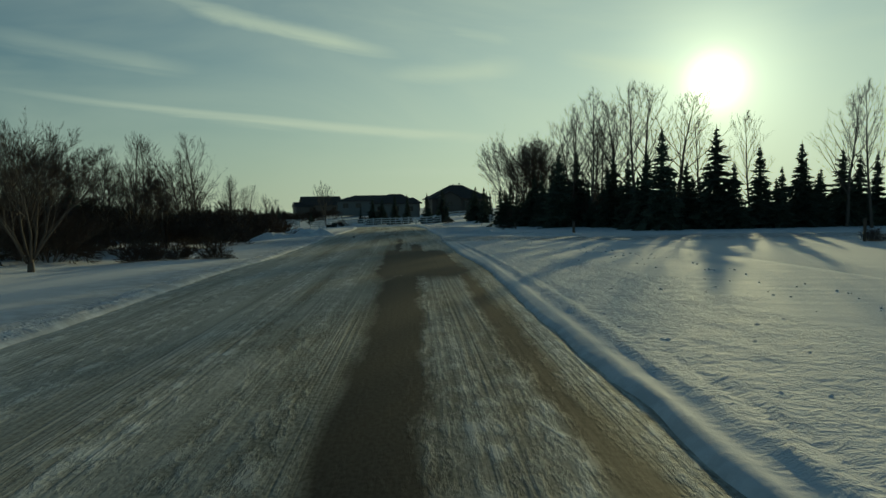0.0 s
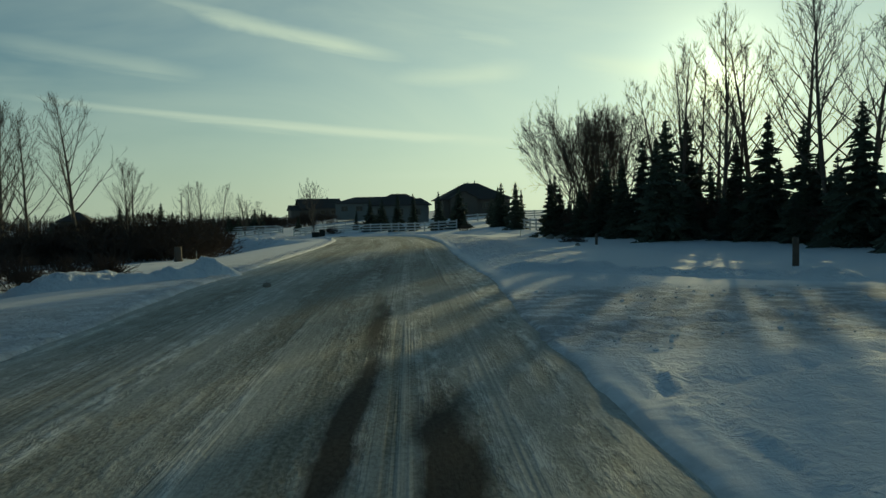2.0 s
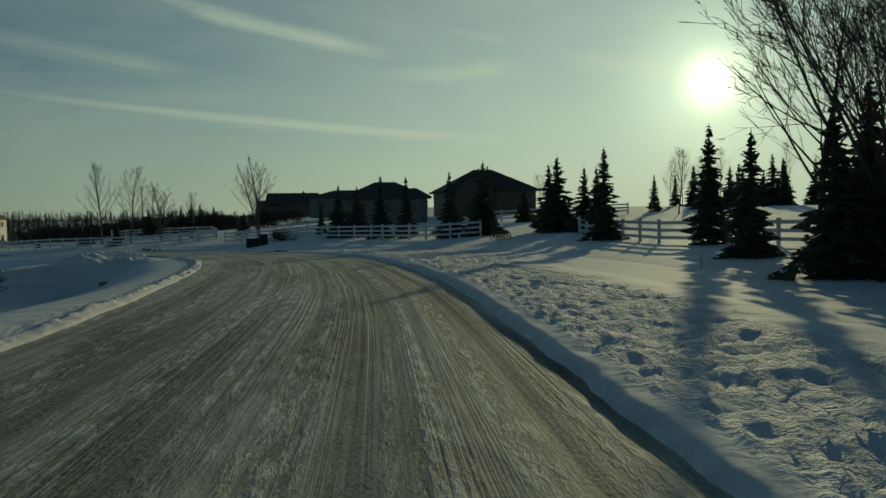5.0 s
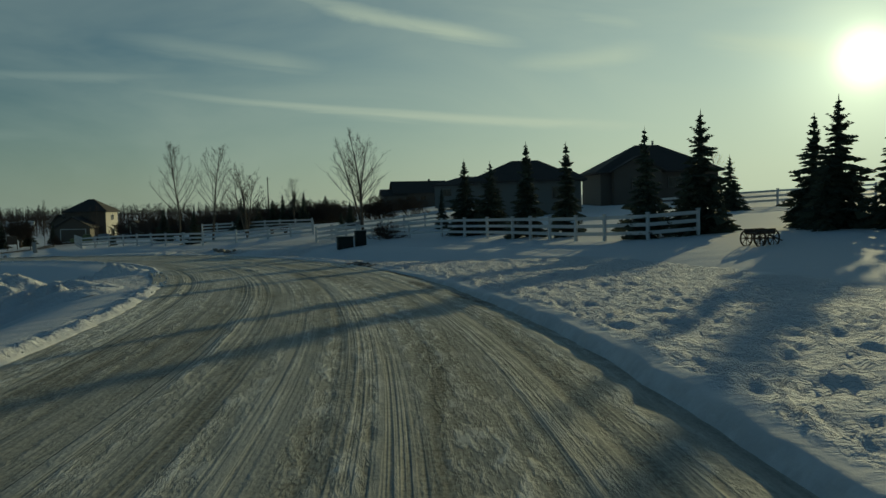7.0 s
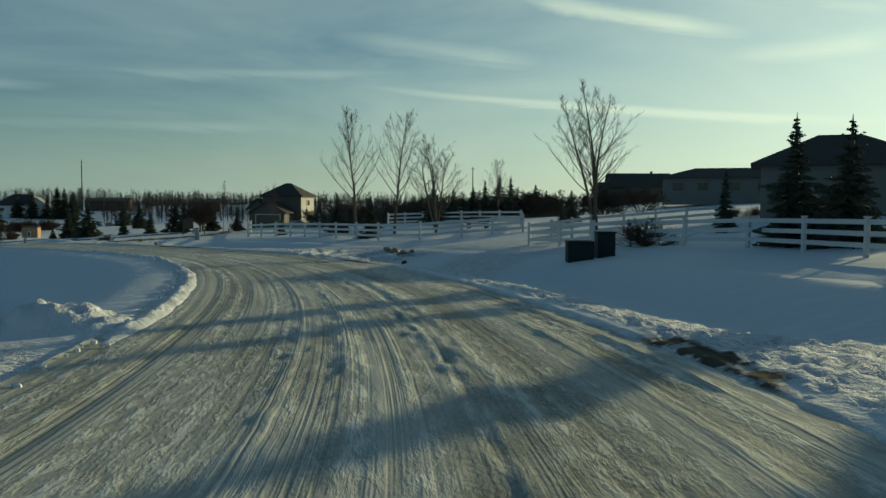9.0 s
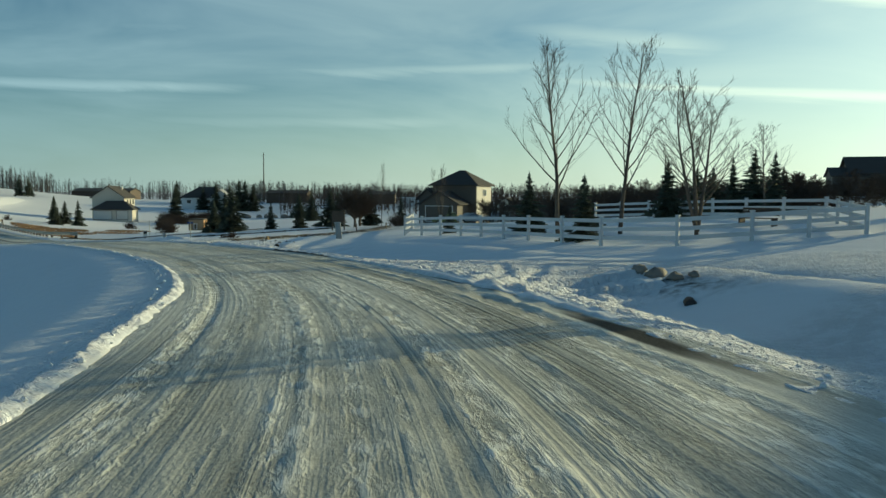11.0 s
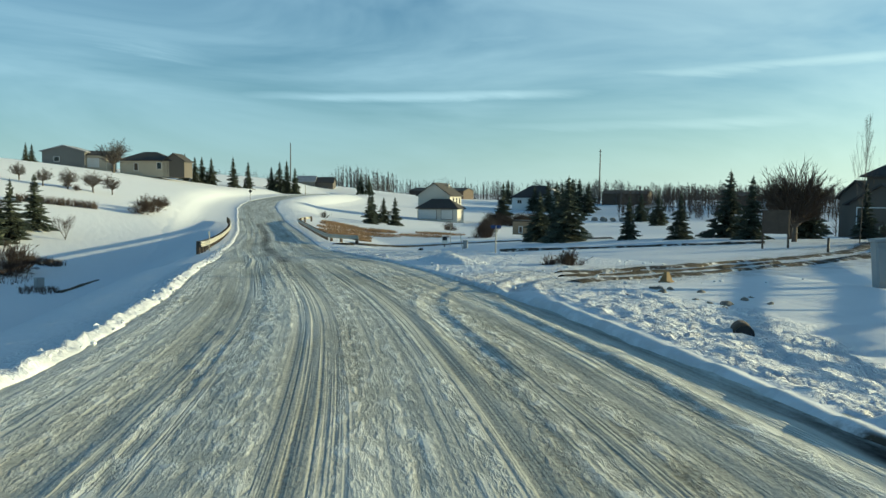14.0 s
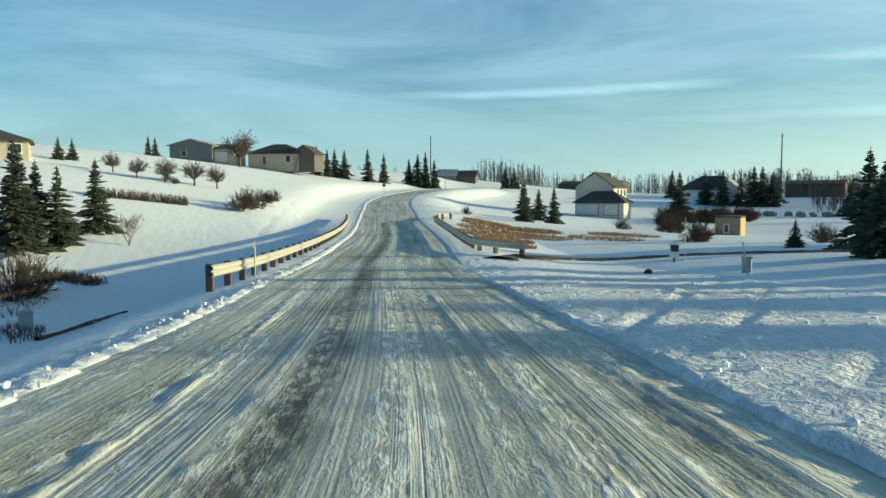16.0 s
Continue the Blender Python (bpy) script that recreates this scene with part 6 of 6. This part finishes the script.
def culvert(x, y, rz, label):
    ob = thing("culvert", x, y, float(ground_height(x, y)[0]) - 0.05, rz, label, "culvert")
    rim, k = Shape(True), 14
    vs, fs = [], []
    for yy in (0.0, 0.45):
        for r in (0.125, 0.14):
            vs += [(r * math.cos(6.283 * j / k), yy, 0.06 + r * math.sin(6.283 * j / k)) for j in range(k)]
    for j in range(k):
        m = (j + 1) % k
        fs += [(j, k + j, k + m, m), (k + j, 3 * k + j, 3 * k + m, k + m), (2 * k + j, 2 * k + m, 3 * k + m, 3 * k + j), (j, m, 2 * k + m, 2 * k + j)]
    part("pipe", rim.add(vs, fs), DARK_WOOD, ob)
    part("bore", Shape().tube([(0, -0.015, 0.06), (0, 0.06, 0.06)], [0.127, 0.127], k), BLACK, ob)
    return ob


culvert(-94.9, 163.8, 50, "dark open end of a steel culvert pipe in the ditch")
culvert(-55.1, 147.9, 46, "dark open end of a steel culvert pipe in the ditch")
culvert(-29.1, 137.4, 24, "dark open end of a steel culvert pipe in the ditch")
ob = thing("marker_cone", -60.5, 151.9, None, 20, "stubby yellow-brown pyramid marker beside the drive", "marker")
FADED = material("faded_yellow_brown", (0.22, 0.145, 0.06), 0.75, grain=(0.25, 8.0))
part("base", Shape().box((0, 0, 0.02), (0.28, 0.28, 0.08), 0, 0.02), FADED, ob)
part("body", Shape().tube([(0, 0, 0.04), (0, 0, 0.20), (0, 0, 0.26)], [0.15, 0.08, 0.05], 4), FADED, ob)
clod = random.Random(90)
for i in range(14):
    sx = clod.uniform(0.04, 0.09)
    solid("rock", Shape(True).lump((0, 0, sx * 0.2), (sx * 1.3, sx, sx * 0.7), 200 + i, 5, 8, 0.3), ROCK, clod.uniform(-59.6, -56.6), clod.uniform(149.0, 151.2), None, i * 53, "small brown clod of earth on the snow", "rock", "clods in the ditch")


def sign_board(x, y, rz, w, h, up, label, posts=2, mat=DARK_WOOD):
    ob = thing("sign_board", x, y, None, rz, label, "sign")
    part("board", Shape().box((0, 0, up + h / 2), (w, 0.05, h), 0, 0.012), mat, ob)
    for i in range(posts):
        cx = 0 if posts == 1 else (-w / 2 if i == 0 else w / 2)
        part("post", Shape().box((cx, 0.06, (up + h) / 2 - 0.15), (0.09, 0.09, up + h + 0.3), 0, 0.01), DARK_WOOD, ob)
    return ob


sign_board(-69.8, 167.6, 40, 1.0, 1.0, 0.65, "weathered dark notice board on two posts, seen edge-on in shade")
ob = sign_board(-100.0, 168.6, 62, 0.42, 0.62, 0.25, "small pale roadside board with a dark panel on a stand", 1, TRIM)
part("panel", Shape().box((0, -0.035, 0.68), (0.34, 0.02, 0.3)), BLACK, ob)
stake(-99.8, 169.0, 2.0, 0.02, STEEL, "thin metal whip rod beside the roadside board")
ob = thing("road_sign", -222.5, 187.6, None, 75, "dark diamond-backed road sign on a slim post", "road sign")
part("post", Shape().box((0, 0, 1.0), (0.08, 0.08, 2.6), 0, 0.01), WOOD, ob)
part("plate", Shape().add([(-0.42, -0.06, 2.0), (0, -0.06, 1.58), (0.42, -0.06, 2.0), (0, -0.06, 2.42), (-0.42, -0.03, 2.0), (0, -0.03, 1.58), (0.42, -0.03, 2.0), (0, -0.03, 2.42)],
     [(0, 1, 2, 3), (7, 6, 5, 4), (0, 4, 5, 1), (1, 5, 6, 2), (2, 6, 7, 3), (3, 7, 4, 0)]), BLACK, ob)
stake(-258.0, 213.0, 3.2, 0.06, WOOD, "slim bare sign post beyond the bend")


def mast(x, y, h, label):
    ob = thing("mast", x, y, None, 0, label, "mast")
    part("pole", Shape(True).tube([(0, 0, -0.5), (0, 0, h)], [0.30, 0.16], 6), DARK_WOOD, ob)
    part("crossarm", Shape().box((0, 0, h - 0.8), (1.6, 0.14, 0.14)), DARK_WOOD, ob)
    return ob


mast(-272.5, 331.9, 20.0, "tall dark pole standing far behind the houses")
mast(-371.0, 246.2, 17.0, "tall dark pole standing behind the hilltop spruces")
mast(-118.0, 368.0, 19.0, "slim dark pole behind the brush")


# ---- old wagon, bench ----
def wheel(parent, x, y, z, r, mat, name="wheel"):
    s = Shape(True)
    k = 18
    vs, fs = [], []
    for yy in (-0.03, 0.03):
        for rr in (r, r - 0.07):
            vs += [(x + rr * math.cos(6.283 * j / k), y + yy, z + rr * math.sin(6.283 * j / k)) for j in range(k)]
    for j in range(k):
        m = (j + 1) % k
        fs += [(j, m, k + m, k + j), (2 * k + j, 3 * k + j, 3 * k + m, 2 * k + m), (j, 2 * k + j, 2 * k + m, m), (k + j, k + m, 3 * k + m, 3 * k + j)]
    s.add(vs, fs)
    rim = part(name, s, mat, parent)
    for j in range(8):
        a = 6.283 * j / 8
        part("spoke", Shape().tube([(x, y, z), (x + (r - 0.05) * math.cos(a), y, z + (r - 0.05) * math.sin(a))], [0.022, 0.018], 5, False), mat, rim)
    part("hub", Shape(True).tube([(x, y - 0.08, z), (x, y + 0.08, z)], [0.07, 0.07], 10), mat, rim)
    return rim


ob = thing("old_wagon", 0.66, 112.4, float(ground_height(0.66, 112.4)[0]) + 0.02, 35, "old dark wooden wagon with spoked wheels by the fence", "wagon")
part("bed", Shape().box((0, 0, 0.72), (1.5, 0.75, 0.10), 0, 0.01).box((0, -0.37, 0.86), (1.5, 0.05, 0.22)).box((0, 0.37, 0.86), (1.5, 0.05, 0.22)), DARK_WOOD, ob)
part("shaft", Shape().tube([(0.7, 0, 0.6), (1.7, 0, 0.25)], [0.05, 0.04], 6), DARK_WOOD, ob)
for cx in (-0.5, 0.5):
    part("axle", Shape().tube([(cx, -0.5, 0.45), (cx, 0.5, 0.45)], [0.035, 0.035], 6), DARK_WOOD, ob)
    for cy in (-0.48, 0.48):
        wheel(ob, cx, cy, 0.45, 0.47, DARK_WOOD)
ob.scale = (0.6, 0.6, 0.6)
ob = thing("bench", -32.6, 156.0, None, -12, "dark weathered wooden bench in the snowy paddock", "bench")
for i in range(3):
    part("seat_slat", Shape().box((0, -0.2 + 0.15 * i, 0.45), (1.7, 0.12, 0.04), 0, 0.006), DARK_WOOD, ob)
    part("back_slat", Shape().box((0, 0.27, 0.60 + 0.13 * i), (1.7, 0.04, 0.1), 0, 0.006), DARK_WOOD, ob)
for cx in (-0.75, 0.75):
    part("leg", Shape().box((cx, 0.0, 0.2), (0.07, 0.5, 0.5), 0, 0.01), DARK_WOOD, ob)
    part("arm", Shape().box((cx, 0.0, 0.66), (0.07, 0.5, 0.05), 0, 0.01), DARK_WOOD, ob)


# ---- parked vehicles ----
def car(x, y, rz, paint, label, length=4.5, tall=1.45, pickup=False, name="car"):
    ob = thing(name, x, y, None, rz, label, "car")
    L, H = length / 2, tall
    if pickup:
        side = [(-L, 0.45), (L, 0.45), (L, 0.95), (L - 0.3, 1.05), (0.75, 1.12), (0.25, H), (-0.75, H), (-0.85, 1.12), (-L, 1.1)]
    else:
        side = [(-L, 0.4), (L, 0.4), (L, 0.8), (L - 0.25, 0.92), (0.9, 1.0), (0.25, H), (-1.1, H), (-1.75, 1.05), (-L, 0.98)]
    vs, w = [], 0.86
    for yy, inset in ((-w, 0.06), (-w + 0.1, 0.0), (w - 0.1, 0.0), (w, 0.06)):
        vs += [(a, yy * (0.84 if z > 1.15 else 1.0), z - (inset if z > 0.7 else -inset)) for a, z in side]
    k = len(side)
    fs = [tuple(range(k - 1, -1, -1)), tuple(range(3 * k, 4 * k))]
    for r in range(3):
        fs += [(r * k + i, r * k + (i + 1) % k, (r + 1) * k + (i + 1) % k, (r + 1) * k + i) for i in range(k)]
    part("body", Shape().add(vs, fs), paint, ob)
    top = H - 0.12
    part("side_window", Shape().box((-0.35, -w * 0.86, (top + 1.02) / 2), (1.2 if not pickup else 0.8, 0.04, top - 1.06)), PANE, ob)
    part("side_window", Shape().box((-0.35, w * 0.86, (top + 1.02) / 2), (1.2 if not pickup else 0.8, 0.04, top - 1.06)), PANE, ob)
    part("windscreen", Shape().add([(0.92, -0.68, 1.03), (0.92, 0.68, 1.03), (0.33, 0.62, top), (0.33, -0.62, top), (0.88, -0.68, 1.0), (0.88, 0.68, 1.0), (0.29, 0.62, top), (0.29, -0.62, top)],
         [(0, 1, 2, 3), (7, 6, 5, 4), (0, 4, 5, 1), (1, 5, 6, 2), (2, 6, 7, 3), (3, 7, 4, 0)]), PANE, ob)
    for a in (-L + 0.8, L - 0.85):
        for b in (-w + 0.06, w - 0.06):
            tyre = part("tyre", Shape(True).tube([(a, b - 0.1, 0.31), (a, b + 0.1, 0.31)], [0.32, 0.32], 14), RUBBER, ob)
            part("rim", Shape(True).tube([(a, b - 0.11, 0.31), (a, b + 0.11, 0.31)], [0.19, 0.19], 10), STEEL, tyre)
    for b in (-0.6, 0.6):
        part("headlight", Shape().box((L - 0.02, b, 0.72), (0.06, 0.3, 0.13), 0, 0.01), TRIM, ob)
        part("tail_light", Shape().box((-L + 0.02, b, 0.82), (0.06, 0.28, 0.14), 0, 0.01), material("tail_lamp_red", (0.35, 0.02, 0.015), 0.4), ob)
    return ob


YELLOW_GREEN = material("yellow_green_car_paint", (0.22, 0.22, 0.085), 0.35, grain=(0.06, 2.0))
SILVER = material("silver_car_paint", (0.42, 0.43, 0.45), 0.35, 0.4, grain=(0.06, 2.0))
DARK_RED = material("dark_red_car_paint", (0.12, 0.03, 0.03), 0.35, grain=(0.06, 2.0))
car(-84.8, 204.2, 215, YELLOW_GREEN, "yellow-green pickup truck parked before the garage", 4.9, 1.7, True, "pickup_truck")
car(-80.4, 203.4, 35, SILVER, "silver sedan parked on the snowy drive")
car(-76.8, 204.6, 35, SILVER, "grey sedan parked on the snowy drive")
car(-73.6, 206.6, 60, DARK_RED, "dark red car parked on the snowy drive")

# the patterns that the copies were taken from
for pattern in (*SPRUCES, *ASHES, *FORKED, *BROAD, *CLUMPS, *ROUNDS, *SHRUBS, *DARK_SHRUBS):
    for o in (*pattern.children_recursive, pattern):
        bpy.data.objects.remove(o)
